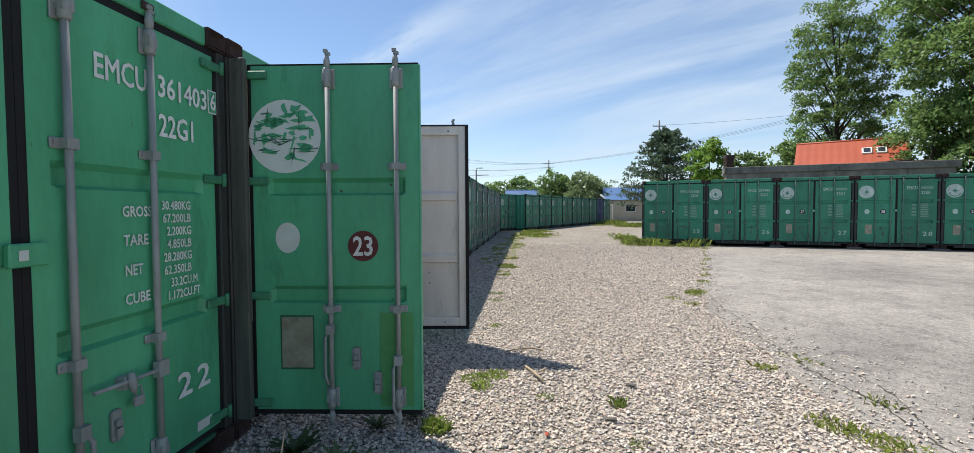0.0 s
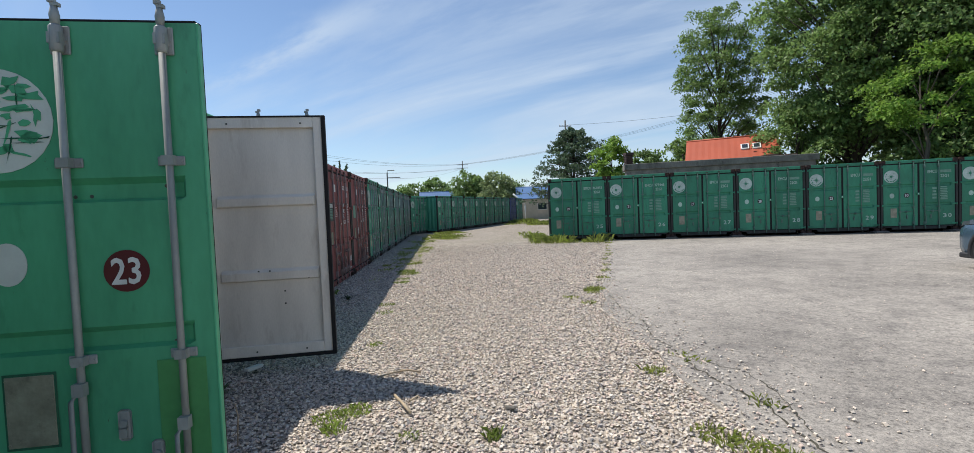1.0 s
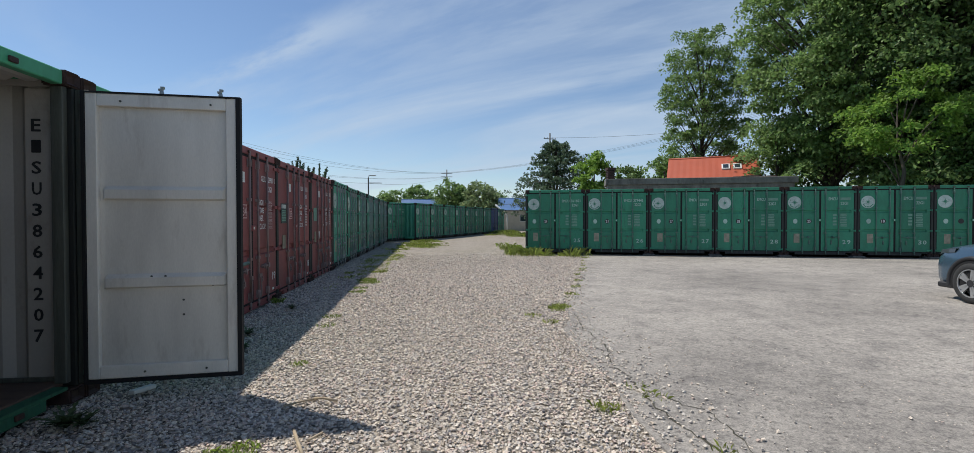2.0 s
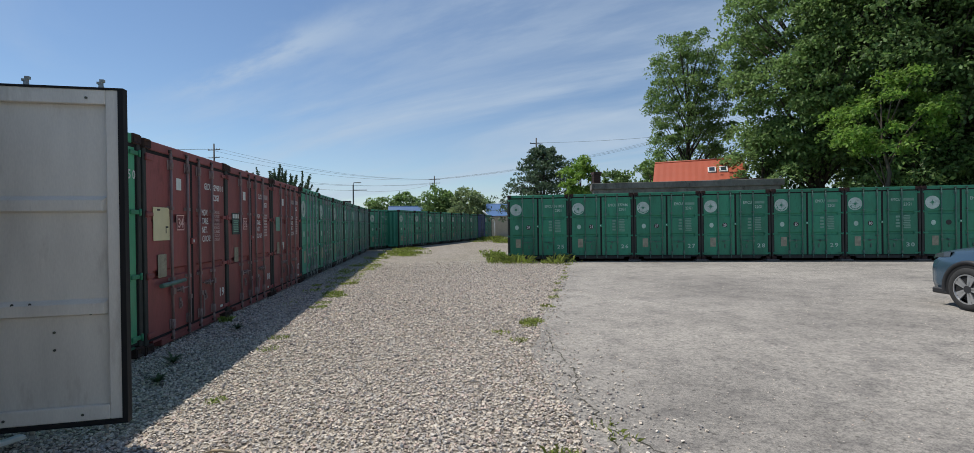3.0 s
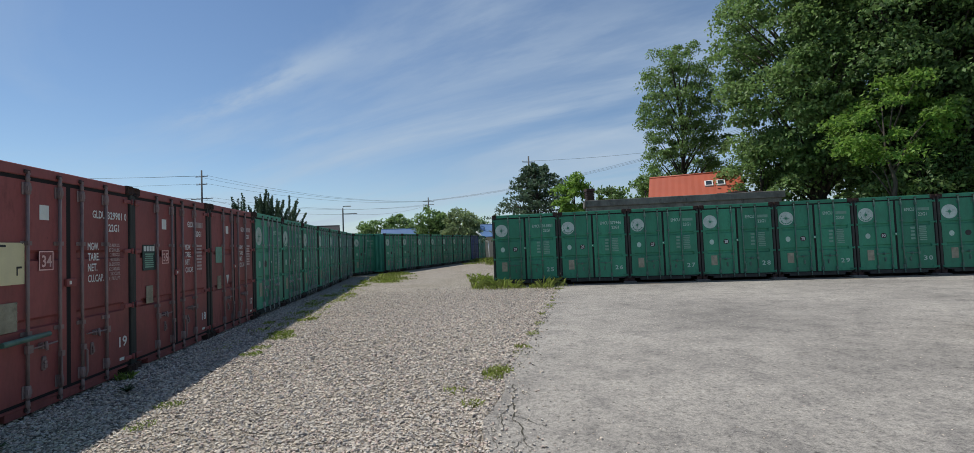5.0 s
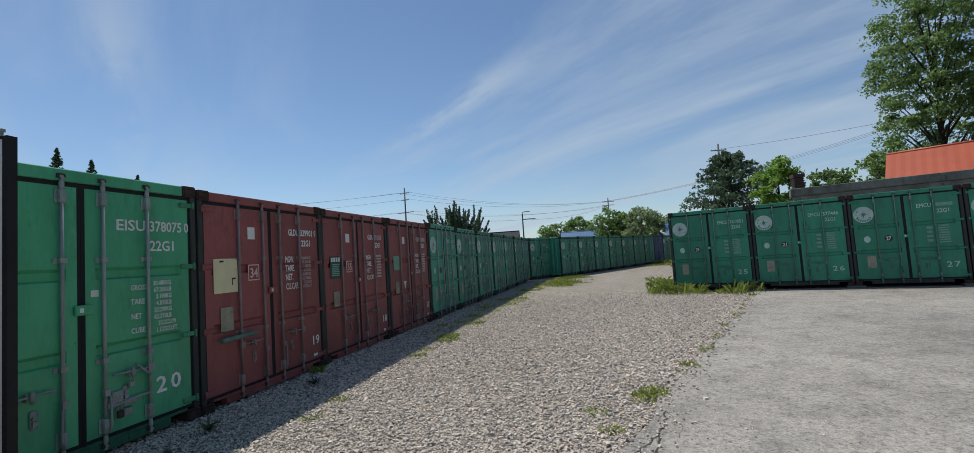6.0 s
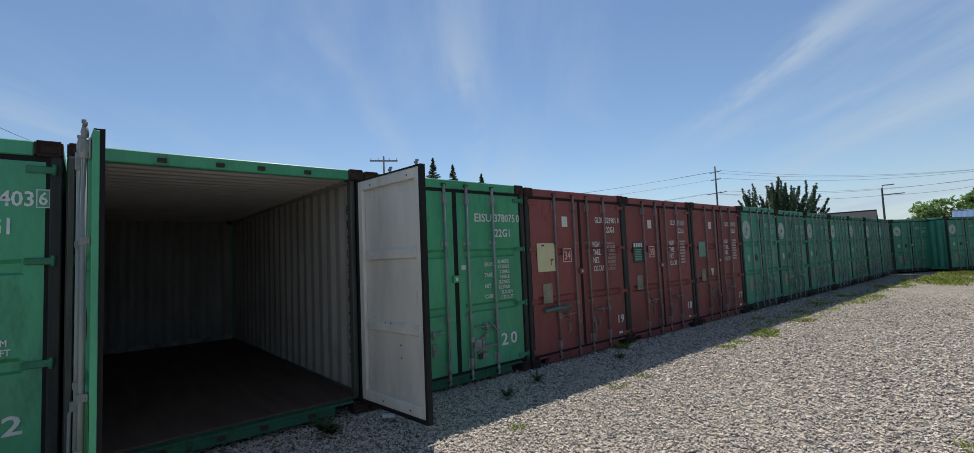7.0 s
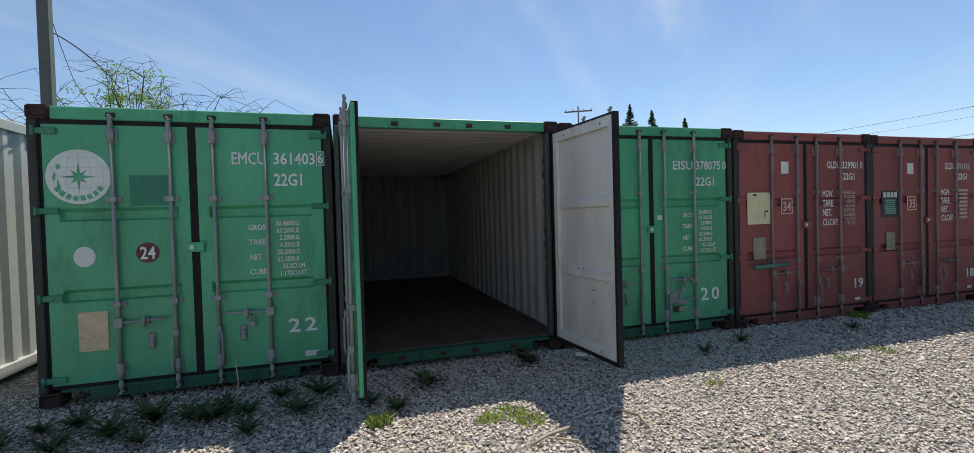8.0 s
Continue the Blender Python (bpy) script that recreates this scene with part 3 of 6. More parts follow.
def letter_meshes():
    made = []
    for body in TEXTS:
        cu = bpy.data.curves.new("lettering", "FONT")
        cu.body, cu.size, cu.resolution_u, cu.offset = body, 1.0, 2, 0.0 if "M" in body else 0.008
        made.append((body, cu, new("lettering", cu)))
    dg = bpy.context.evaluated_depsgraph_get()
    for body, cu, ob in made:
        me = bpy.data.meshes.new_from_object(ob.evaluated_get(dg))
        bm = bmesh.new()
        for k, (dx, dy) in enumerate(((0, 0), (0.022, 0), (-0.022, 0), (0, 0.014), (0, -0.014)) if "M" in body else ((0, 0), (0.015, 0), (-0.015, 0), (0, 0.012), (0, -0.012))):
            n = len(bm.verts)
            bm.from_mesh(me)
            bm.verts.ensure_lookup_table()
            for v in bm.verts[n:]:
                v.co += Vector((dx, dy, k))
        bm.to_mesh(me)
        bm.free()
        LETTERS[body] = me
    for body, cu, ob in made:
        bpy.data.objects.remove(ob)
        bpy.data.curves.remove(cu)


letter_meshes()


def lettering(body, x, z, height, width, mat="letter", depth=0.0):
    """A flat mesh of the words: x, z the lower left corner, facing -y."""
    me = LETTERS[body].copy()
    me.name = "lettering"
    co = np.empty(len(me.vertices) * 3, dtype=np.float32)
    me.vertices.foreach_get("co", co)
    co = co.reshape(-1, 3)
    lo, hi = co.min(0), co.max(0)
    out = np.zeros_like(co)
    out[:, 0] = x + (co[:, 0] - lo[0]) / (hi[0] - lo[0]) * width
    out[:, 2] = z + (co[:, 1] - lo[1]) / (hi[1] - lo[1]) * height
    out[:, 1] = depth - 0.00015 * co[:, 2]
    me.vertices.foreach_set("co", out.ravel())
    me.update()
    me.materials.clear()
    me.materials.append(M[mat])
    return me


def disc(x, z, rx, rz, y=0.0, t=0.003, seg=28):
    bm = bmesh.new()
    front = [bm.verts.new((x + rx * math.cos(2 * math.pi * k / seg), y, z + rz * math.sin(2 * math.pi * k / seg))) for k in range(seg)]
    back = [bm.verts.new((v.co.x, y + t, v.co.z)) for v in front]
    bm.faces.new(front)
    for k in range(seg):
        bm.faces.new((front[k], front[(k + 1) % seg], back[(k + 1) % seg], back[k]))
    return bm


# ---- shipping containers ----
W, H, L = 2.438, 2.591, 6.058
PITCH = 2.46
DW, DH, DZ, PIN = 1.09, 2.255, 0.175, 0.045
FACE = 0.035


def door_sheet(s, back=False):
    """The pressed steel sheet of a door, with two sunk bands; back: its inner side, on which the bands stand out."""
    xs = [0.05, 0.15, 0.175, 0.05 + DW - 0.112, 0.05 + DW - 0.088, 0.05 + DW]
    zs = [0, 0.71, 0.725, 0.795, 0.825, 1.415, 1.43, 1.5, 1.53, DH]
    bm = bmesh.new()
    lift = 0.004 if back else 0.0
    grid = [[bm.verts.new((s * x, FACE + lift + (0.036 if i in (2, 3) and j in (2, 3, 6, 7) else 0), DZ + z)) for j, z in enumerate(zs)] for i, x in enumerate(xs)]
    for i in range(5):
        for j in range(9):
            bm.faces.new((grid[i][j], grid[i + 1][j], grid[i + 1][j + 1], grid[i][j + 1]))
    return bm


def corrugated(length, height, pitch=0.278, deep=0.036, thick=0.003):
    """A trapezoid-ribbed steel sheet in the plane y z, ribs upright along z, running along y, with thickness."""
    prof, y = [], 0.0
    while y < length - 1e-6:
        for dy, dx in ((0, 0), (0.072, 0), (0.14, deep), (0.21, deep)):
            if y + dy < length:
                prof.append((y + dy, dx))
        y += pitch
    prof.append((length, 0))
    bm = bmesh.new()
    rows = []
    for off in (0, thick):
        rows.append(([bm.verts.new((x + off, y, 0)) for y, x in prof], [bm.verts.new((x + off, y, height)) for y, x in prof]))
    for lo, hi in rows:
        for k in range(len(prof) - 1):
            bm.faces.new((lo[k], lo[k + 1], hi[k + 1], hi[k]))
    return bm


def casting():
    bm = bmesh.new()
    box(bm, 0, 0.162, 0, 0.178, 0, 0.118)
    bmesh.ops.bevel(bm, geom=bm.edges[:], offset=0.012, segments=2, affect="EDGES")
    face = min(bm.faces, key=lambda f: f.calc_center_median().y)
    r = bmesh.ops.inset_region(bm, faces=[face], thickness=0.032)
    for v in face.verts:
        v.co.y += 0.03
    return bm


def sill_bm():
    bm = soft_box(0.36, W - 0.36, 0.02, 0.12, 0.035, 0.118, 0.006)
    box(bm, 0.162, W - 0.162, 0.018, 0.12, 0.118, 0.143)
    return bm


def rod_bm(s, x):
    bm = bmesh.new()
    tube(bm, [(s * x, 0.004, 0.13), (s * x, 0.004, 2.445)], 0.0165, 10)
    for z, d in ((2.445, 1), (0.13, -1)):
        tube(bm, [(s * x, 0.004, z - d * 0.05), (s * x, 0.004, z), (s * x, 0.004, z + d * 0.045)], [0.0165, 0.021, 0.012], 10)
        box(bm, s * x - 0.009, s * x + 0.022, -0.008, 0.016, z + d * 0.04, z + d * 0.056)
        box(bm, s * x - 0.018, s * x + 0.008, -0.012, 0.01, z + d * 0.056, z + d * 0.075)
    return bm


def bracket_bm(s, x, z, w, h):
    bm = soft_box(s * x - w / 2, s * x + w / 2, 0.022, FACE - 0.002, z - h / 2, z + h / 2, 0.004)
    box(bm, s * x - 0.026, s * x + 0.026, -0.018, 0.022, z - min(h, 0.05) / 2, z + min(h, 0.05) / 2)
    if h > 0.1:
        tube(bm, [(s * x, 0.004, z - h * 0.48), (s * x, 0.004, z - h * 0.4), (s * x, 0.004, z + h * 0.4), (s * x, 0.004, z + h * 0.48)], [0.02, 0.027, 0.027, 0.02], 12)
    for q in (-1, 1):
        tube(bm, [(s * x + q * (w / 2 - 0.014), 0.016, z), (s * x + q * (w / 2 - 0.014), 0.024, z)], 0.007, 6)
    return bm


def handle_bm(s, x, z, hang):
    bm = bmesh.new()
    if hang:
        tube(bm, [(s * x, -0.01, z), (s * (x - 0.03), -0.028, z - 0.05), (s * (x - 0.03), -0.03, z - 0.3), (s * (x - 0.012), -0.02, z - 0.36)], 0.011, 8)
        box(bm, s * x - 0.024, s * x + 0.024, -0.03, 0.01, z - 0.03, z + 0.03)
    else:
        tube(bm, [(s * x, 0.0, z), (s * (x + 0.06), -0.014, z), (s * (x + 0.2), -0.016, z + 0.006), (s * (x + 0.38), -0.008, z + 0.012)], 0.01, 8)
        box(bm, s * x - 0.034, s * x + 0.034, -0.024, 0.012, z - 0.04, z + 0.04)
        tube(bm, [(s * (x + 0.2), -0.034, z - 0.05), (s * (x + 0.2), -0.026, z), (s * (x + 0.2), -0.02, z + 0.045)], [0.012, 0.02, 0.014], 8)
        box(bm, s * (x + 0.2) - 0.03, s * (x + 0.2) + 0.03, -0.012, FACE, z - 0.03, z + 0.03)
    return bm


def catch_bm(s, x, z):
    bm = soft_box(s * x - 0.028, s * x + 0.028, 0.02, FACE - 0.002, z - 0.075, z + 0.075, 0.012)
    box(bm, s * x - 0.017, s * x + 0.017, 0.002, 0.02, z - 0.05, z - 0.01)
    tube(bm, [(s * x, 0.004, z + 0.012), (s * x, 0.02, z + 0.012)], 0.018, 10)
    return bm


def stile_bm(s, x0, x1, z0, z1):
    return soft_box(min(s * x0, s * x1), max(s * x0, s * x1), FACE + 0.006, FACE + 0.046, z0, z1, 0.005)


def hinge_bm(s, z):
    bm = soft_box(min(s * -0.012, s * 0.16), max(s * -0.012, s * 0.16), 0.012, FACE - 0.002, z - 0.026, z + 0.026, 0.006)
    tube(bm, [(0, 0.006, z - 0.04), (0, 0.006, z + 0.04)], 0.014, 10)
    return bm


def gasket_bm(s, bare=False, thin=False):
    """The black rubber seal round a door; bare: left off along the free edge."""
    bm = bmesh.new()
    a, b = 0.05, 0.05 + DW
    over = 0.012 if thin else 0.042
    for x0, x1, z0, z1 in ((a - 0.024, a + 0.001, DZ - 0.032, DZ + DH + over), (b - 0.001, b + 0.033, DZ - 0.032, DZ + DH + over),
                           (a + 0.001, b - 0.001, DZ - 0.032, DZ), (a + 0.001, b - 0.001, DZ + DH, DZ + DH + over)):
        if bare and x0 > 1:
            x0, x1 = b - 0.001, b + 0.004
            box(bm, min(s * x0, s * x1), max(s * x0, s * x1), FACE + 0.03, FACE + 0.056, z0, z1)
            continue
        box(bm, min(s * x0, s * x1), max(s * x0, s * x1), FACE + 0.002, FACE + 0.056, z0, z1)
    return bm


def add_door(box_thing, s, colour, angle, opened):
    steel = {"old_green": "rod_green", "red": "rod_red"}.get(colour, "rod")
    door = put("door", cached(("sheet", s), "door", colour, lambda: door_sheet(s)), box_thing,
               pose(PIN if s > 0 else W - PIN, -0.045 if opened else 0, 0, 0, 0, angle), "open steel door with lock rods" if opened else "")
    for q, (x0, x1, z0, z1) in enumerate(((0.05, 0.13, DZ, DZ + DH), (0.05 + DW - 0.08, 0.05 + DW, DZ, DZ + DH),
                                          (0.13, 0.05 + DW - 0.08, DZ, DZ + 0.1), (0.13, 0.05 + DW - 0.08, DZ + DH - 0.1, DZ + DH))):
        put("stile" if q < 2 else "rail", cached(("stile", s, q), "stile", "door_lining" if opened else colour, lambda: stile_bm(s, x0, x1, z0, z1)), door)
    if opened:
        put("inner_sheet", cached(("inner", s), "inner_sheet", "door_lining", lambda: door_sheet(s, True)), door, None, "white painted inner sheet")
        for k, (x, z) in enumerate(((0.3, 2.37), (0.95, 2.37), (0.55, 1.62), (0.62, 1.62), (0.95, 1.66), (0.5, 0.98), (0.6, 0.98), (0.72, 0.78), (0.72, 0.66), (0.95, 0.9), (0.45, 0.22), (0.9, 0.22))):
            put("rivet", cached(("rivet", s, k), "rivet", "grimy", lambda: disc(s * x, z, 0.009, 0.009, FACE + (0.048 if z > 2.3 or z < 0.3 else 0.034 if 0.85 < z < 0.99 or 1.59 < z < 1.73 else 0.006), 0.004, 8)), door)
    bare = opened and s > 0
    put("gasket", cached(("gasket", s, opened), "gasket", "rubber", lambda: gasket_bm(s, bare, opened)), door)
    if bare:
        part("edge_strip", soft_box(0.05 + DW, 0.05 + DW + 0.012, FACE - 0.004, FACE + 0.03, DZ, DZ + DH, 0.003), colour, door)
    for x in (0.56, 1.0):
        put("lock_rod", cached(("rod", s, x), "lock_rod", steel, lambda: rod_bm(s, x)), door)
        for z, w, h in ((DZ + DH - 0.09, 0.085, 0.13), (DZ + 1.6, 0.12, 0.045), (DZ + 0.675, 0.12, 0.045), (DZ + 0.09, 0.085, 0.13)):
            put("rod_bracket", cached(("bracket", s, x, z), "rod_bracket", steel, lambda: bracket_bm(s, x, z, w, h)), door)
    if opened:
        put("handle", cached(("handle", s, 1, 1), "handle", steel, lambda: handle_bm(s, 0.56, 0.72, True)), door)
        put("handle", cached(("handle", s, 1, 2), "handle", steel, lambda: handle_bm(s, 1.0, 0.52, True)), door)
    else:
        put("handle", cached(("handle", s, 0, 1), "handle", steel, lambda: handle_bm(s, 0.56, 0.69, False)), door)
        put("handle", cached(("handle", s, 1, 3), "handle", steel, lambda: handle_bm(s, 1.0, 0.56, True)), door)
    for x, z in ((0.72, 0.52) if opened else (0.8, 0.5), (0.86, 0.36)):
        if opened or z > 0.4:
            put("handle_catch", cached(("catch", s, x), "handle_catch", steel, lambda: catch_bm(s, x, z)), door)
    for z in (DZ + 0.05, DZ + 0.76, DZ + 1.51, DZ + DH - 0.06):
        put("hinge", cached(("hinge", s, z), "hinge", "hinge_green" if colour == "green" else colour, lambda: hinge_bm(s, z)), door)
    return door


def mark(door, s, spec, order=0):
    """One painted or stuck mark on a door; x and z in the container's own measure."""
    x0 = PIN if s > 0 else W - PIN
    kind = spec[0]
    spec = list(spec)
    spec[3 if kind == "t" else 2] -= 0.03
    y = FACE - 0.0045 - 0.0003 * order
    if kind == "t":
        _, body, x, z, h, w = spec[:6]
        if len(body) == 2 and body.isdigit() and w > 0.2:
            for k, ch in enumerate(body):
                put("lettering", lettering(ch, x - x0 + k * w * 0.58, z, h, w * 0.42, spec[6] if len(spec) > 6 else "letter", y), door)
            return
        put("lettering", lettering(body, x - x0, z, h, w, spec[6] if len(spec) > 6 else "letter", y - (0.004 if len(spec) > 7 else 0)), door)
    elif kind == "disc":
        _, x, z, rx, rz, mat = spec
        put("sticker", to_mesh("sticker", disc(x - x0, z, rx, rz, y), mat), door)
    elif kind == "rect":
        _, x, z, w, h, mat = spec
        part("panel_mark", soft_box(x - x0 - w / 2, x - x0 + w / 2, y, y + 0.003, z - h / 2, z + h / 2, 0.001), mat, door)
    elif kind == "tri":
        _, x, z, w, h, mat = spec
        bm = bmesh.new()
        rims = [[bm.verts.new((x - x0 + u * w / 2, yy, z + v * h / 2)) for u, v in ((-1, 1), (1, 1), (0, -1))] for yy in (y, y + 0.003)]
        bm.faces.new(rims[0])
        for k in range(3):
            bm.faces.new((rims[0][k], rims[0][(k + 1) % 3], rims[1][(k + 1) % 3], rims[1][k]))
        part("triangle_mark", bm, mat, door)
    elif kind == "plate":
        _, x, z, w, h, mat = spec
        bm = soft_box(x - x0 - w / 2, x - x0 + w / 2, y - 0.003, y + 0.003, z - h / 2, z + h / 2, 0.002)
        for q in (-1, 1):
            for v in (-0.9, -0.3, 0.3, 0.9):
                tube(bm, [(x - x0 + q * w * 0.46, y - 0.007, z + v * h / 2), (x - x0 + q * w * 0.46, y, z + v * h / 2)], 0.006, 6)
        part("data_plate", bm, mat, door)
    elif kind == "blocks":
        _, x, z, w, h, n, mat = spec
        bm = bmesh.new()
        for k in range(n):
            box(bm, x - x0 + w * k / n, x - x0 + w * (k + 0.72) / n, y - 0.005, y - 0.003, z, z + h)
        part("lettering", bm, mat, door)
    elif kind == "bars":
        _, x, z, w, h, n, mat = spec
        rng = random.Random(int(x * 1000) + n)
        bm = bmesh.new()
        for k in range(n):
            zz = z - h * k / n
            box(bm, x - x0 + w * rng.uniform(0, 0.1), x - x0 + w * rng.uniform(0.85, 1), y - 0.005, y - 0.003, zz - h / n * 0.62, zz)
        part("lettering", bm, mat, door)
    elif kind == "logo":
        _, x, z, r, worn = spec
        base = disc(x - x0, z, r, r, y)
        part("emblem", base, "sticker" if colour_of(door) == "green" else "pale_emblem", door, "round white emblem" + (", torn and peeling" if worn > 1 else ""))
        if worn < 2:
            bm = bmesh.new()
            for k in range(-2, 3):
                # meridians and parallels of the printed globe
                for u0 in range(20):
                    a0, a1 = (math.pi * (q / 20 - 0.5) for q in (u0, u0 + 1))
                    for quad in ([(0.4 * k * math.cos(a) * 0.96 + d, math.sin(a) * 0.96) for a, d in ((a0, -0.008), (a0, 0.008), (a1, 0.008), (a1, -0.008))],
                                 [(math.sin(a) * math.sqrt(1 - (0.36 * k) ** 2) * 0.96, 0.36 * k + 0.06 * (math.sin(a) ** 2 - 0.5) + d) for a, d in ((a0, -0.008), (a0, 0.008), (a1, 0.008), (a1, -0.008))]):
                        bm.faces.new([bm.verts.new((x - x0 + r * p, y - 0.002, z + r * w)) for p, w in quad])
            part("emblem_line", bm, "worn_letter", door)
        bm = bmesh.new()
        c = bm.verts.new((x - x0, y - 0.003, z))
        tips = [bm.verts.new((x - x0 + math.cos(a) * q, y - 0.003, z + math.sin(a) * q)) for k in range(16)
                for a, q in ((math.pi * k / 8, (0.56 * r if k % 4 == 0 else 0.36 * r) if k % 2 == 0 else 0.14 * r),)]
        for k in range(16):
            bm.faces.new((c, tips[k], tips[(k + 1) % 16]))
        if worn < 2:
            if worn == 1:
                for a in range(-146, -20, 16):
                    ring = bmesh.new()
                    p = [ring.verts.new((x - x0 + math.cos(radians(a + da)) * q, y - 0.0028, z + math.sin(radians(a + da)) * q))
                         for da, q in ((-5.5, 0.7 * r), (5.5, 0.7 * r), (5.0, 0.88 * r), (-5.0, 0.88 * r))]
                    ring.faces.new(p)
                    part("emblem_bar", ring, colour_of(door), door)
            part("emblem_star", bm, colour_of(door), door)
        else:
            bm.free()
        rng = random.Random(int(z * 100) + worn)
        if worn:
            for k in range(58 if worn > 1 else 3):
                bm = bmesh.new()
                crack = worn > 1 and k >= 34
                a = rng.uniform(0, 6.28) if worn > 1 else math.pi + 0.55 * (k - 1)
                q = r * (0.85 * rng.uniform(0.0, 1.0) ** 0.6 if worn > 1 else 0.72)
                cx, cz = x - x0 + q * math.cos(a), z + q * math.sin(a)
                ln = r * rng.uniform(0.1, 0.28) * (1.2 if crack else 1)
                hh = r * (0.016 if crack else rng.uniform(0.03, 0.12))
                tilt = rng.choice((0, 0, 0.15, -0.2, 1.45)) + rng.gauss(0, 0.15) if worn > 1 else 1.5 + rng.uniform(-0.4, 0.4)
                n = rng.randint(6, 10)
                ring = []
                for i in range(n):
                    t = 2 * math.pi * i / n
                    k2 = rng.uniform(0.35, 1.35)
                    u, v = ln * k2 * math.cos(t), hh * k2 * math.sin(t)
                    p = Vector((cx - x + x0 + u * math.cos(tilt) - v * math.sin(tilt), cz - z + u * math.sin(tilt) + v * math.cos(tilt)))
                    if p.length > 0.985 * r:
                        p *= 0.985 * r / p.length
                    ring.append(bm.verts.new((x - x0 + p.x, y - 0.0035, z + p.y)))
                bm.faces.new(ring)
                part("torn_patch", bm, "sill_green" if crack else colour_of(door), door)


def colour_of(door):
    return {M[k].name: k for k in ("green", "old_green", "teal", "red", "blue")}[door.data.materials[0].name]


def make_container(m, colour, label, group, marks=(), angles=None, lift=0.0):
    c = new("shipping_container", None)
    c.matrix_world = m
    tagged(c, label, "shipping container", group)
    P_ = lambda name, key, mat, build, mm=None, lab="": put(name, cached(key, name, mat, build), c, mm, lab)
    for x in (0, W - 0.085):
        P_("corner_post", "post", "post", lambda: soft_box(0, 0.07, 0.015, 0.12, 0.118, H - 0.118, 0.008), pose(x, 0, 0) if x == 0 else pose(W - 0.07, 0, 0))
        P_("corner_post", "rear_post", colour, lambda: soft_box(0, 0.085, L - 0.12, L - 0.01, 0.118, H - 0.118, 0.008), pose(x, 0, 0))
    for x, z, y, r in ((0, 0, 0, 0), (W - 0.162, 0, 0, 0), (0, H - 0.118, 0, 0), (W - 0.162, H - 0.118, 0, 0), (0.162, 0, L, 180), (W, 0, L, 180), (0.162, H - 0.118, L, 180), (W, H - 0.118, L, 180)):
        P_("corner_casting", "casting", "casting", casting, pose(x, y, z, 0, 0, r), "rust-brown steel corner casting")
    P_("door_header", "header", colour, lambda: soft_box(0.162, W - 0.162, 0.02, 0.10, H - 0.118, H - 0.008, 0.008))
    P_("door_sill", "sill", {"green": "sill_green", "red": "red"}.get(colour, "post"), sill_bm)
    P_("rear_header", "rear_header", colour, lambda: soft_box(0.162, W - 0.162, L - 0.12, L - 0.012, H - 0.038, H - 0.008, 0.004))
    for k in range(4):
        x = (PIN + 0.56, PIN + 1.0, W - PIN - 1.0, W - PIN - 0.56)[k]
        for z in (H - 0.075, 0.09):
            P_("cam_keeper", "keeper", "casting", lambda: soft_box(-0.035, 0.035, 0.0, 0.02, -0.02, 0.02, 0.005), pose(x, 0, z))
    for x, q in ((0.008, 1), (W - 0.008, -1)):
        P_("side_wall", ("side", q), colour, lambda: mirror(corrugated(L - 0.24, H - 0.24), q), pose(x, 0.12, 0.12))
    P_("end_wall", "end", colour, lambda: corrugated(W - 0.02, H - 0.13), pose(0.01, L - 0.03, 0.1, 0, 0, -90))
    P_("roof", "roof", colour, lambda: corrugated(L - 0.16, W - 0.08, 0.209, 0.02), pose(0.04, 0.08, H - 0.012, 0, 90, 0))
    for z in (0.1, H - 0.09):
        for x in (0.002, W - 0.062):
            P_("side_rail", "rail", colour, lambda: soft_box(0, 0.06, 0.178, L - 0.178, 0, 0.08, 0.006), pose(x, 0, z))
    P_("floor_deck", "floor", "ply", lambda: soft_box(0.03, W - 0.03, 0.12, L - 0.035, 0.12, 0.16, 0.003))
    doors = {}
    opened = angles is not None
    for s in (1, -1):
        doors[s] = add_door(c, s, colour, (angles[0] if s > 0 else angles[1]) if opened else 0, opened)
    if not opened:
        part("lock_sticker", soft_box(-0.04, -0.005, -0.004, -0.001, -0.02, 0.02, 0.001), "sticker", c, "", pose(W / 2, 0, 1.33))
        part("lock_box", soft_box(-0.07, 0.08, 0.0, 0.03, -0.045, 0.045, 0.006), colour, c, "", pose(W / 2, 0, 1.33))
    else:
        for x, q in ((0.02, 1), (W - 0.02, -1)):
            P_("inside_lining", ("lining", q), "lining", lambda: mirror(corrugated(L - 0.168, H - 0.195), q), pose(x, 0.13, 0.155))
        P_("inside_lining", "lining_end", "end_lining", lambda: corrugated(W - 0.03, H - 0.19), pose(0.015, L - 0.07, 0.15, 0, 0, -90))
        P_("ceiling_lining", "lining_roof", "ceiling_lit", lambda: corrugated(L - 0.235, W - 0.14, 0.209, 0.045), pose(0.07, 0.13, H - 0.03, 0, 90, 0))
        for x in (0.012, W - 0.05):
            P_("hinge_bar", "hinge_bar", "grimy", lambda: soft_box(0, 0.038, -0.088, 0.015, 0.13, H - 0.125, 0.005), pose(x, 0, 0))
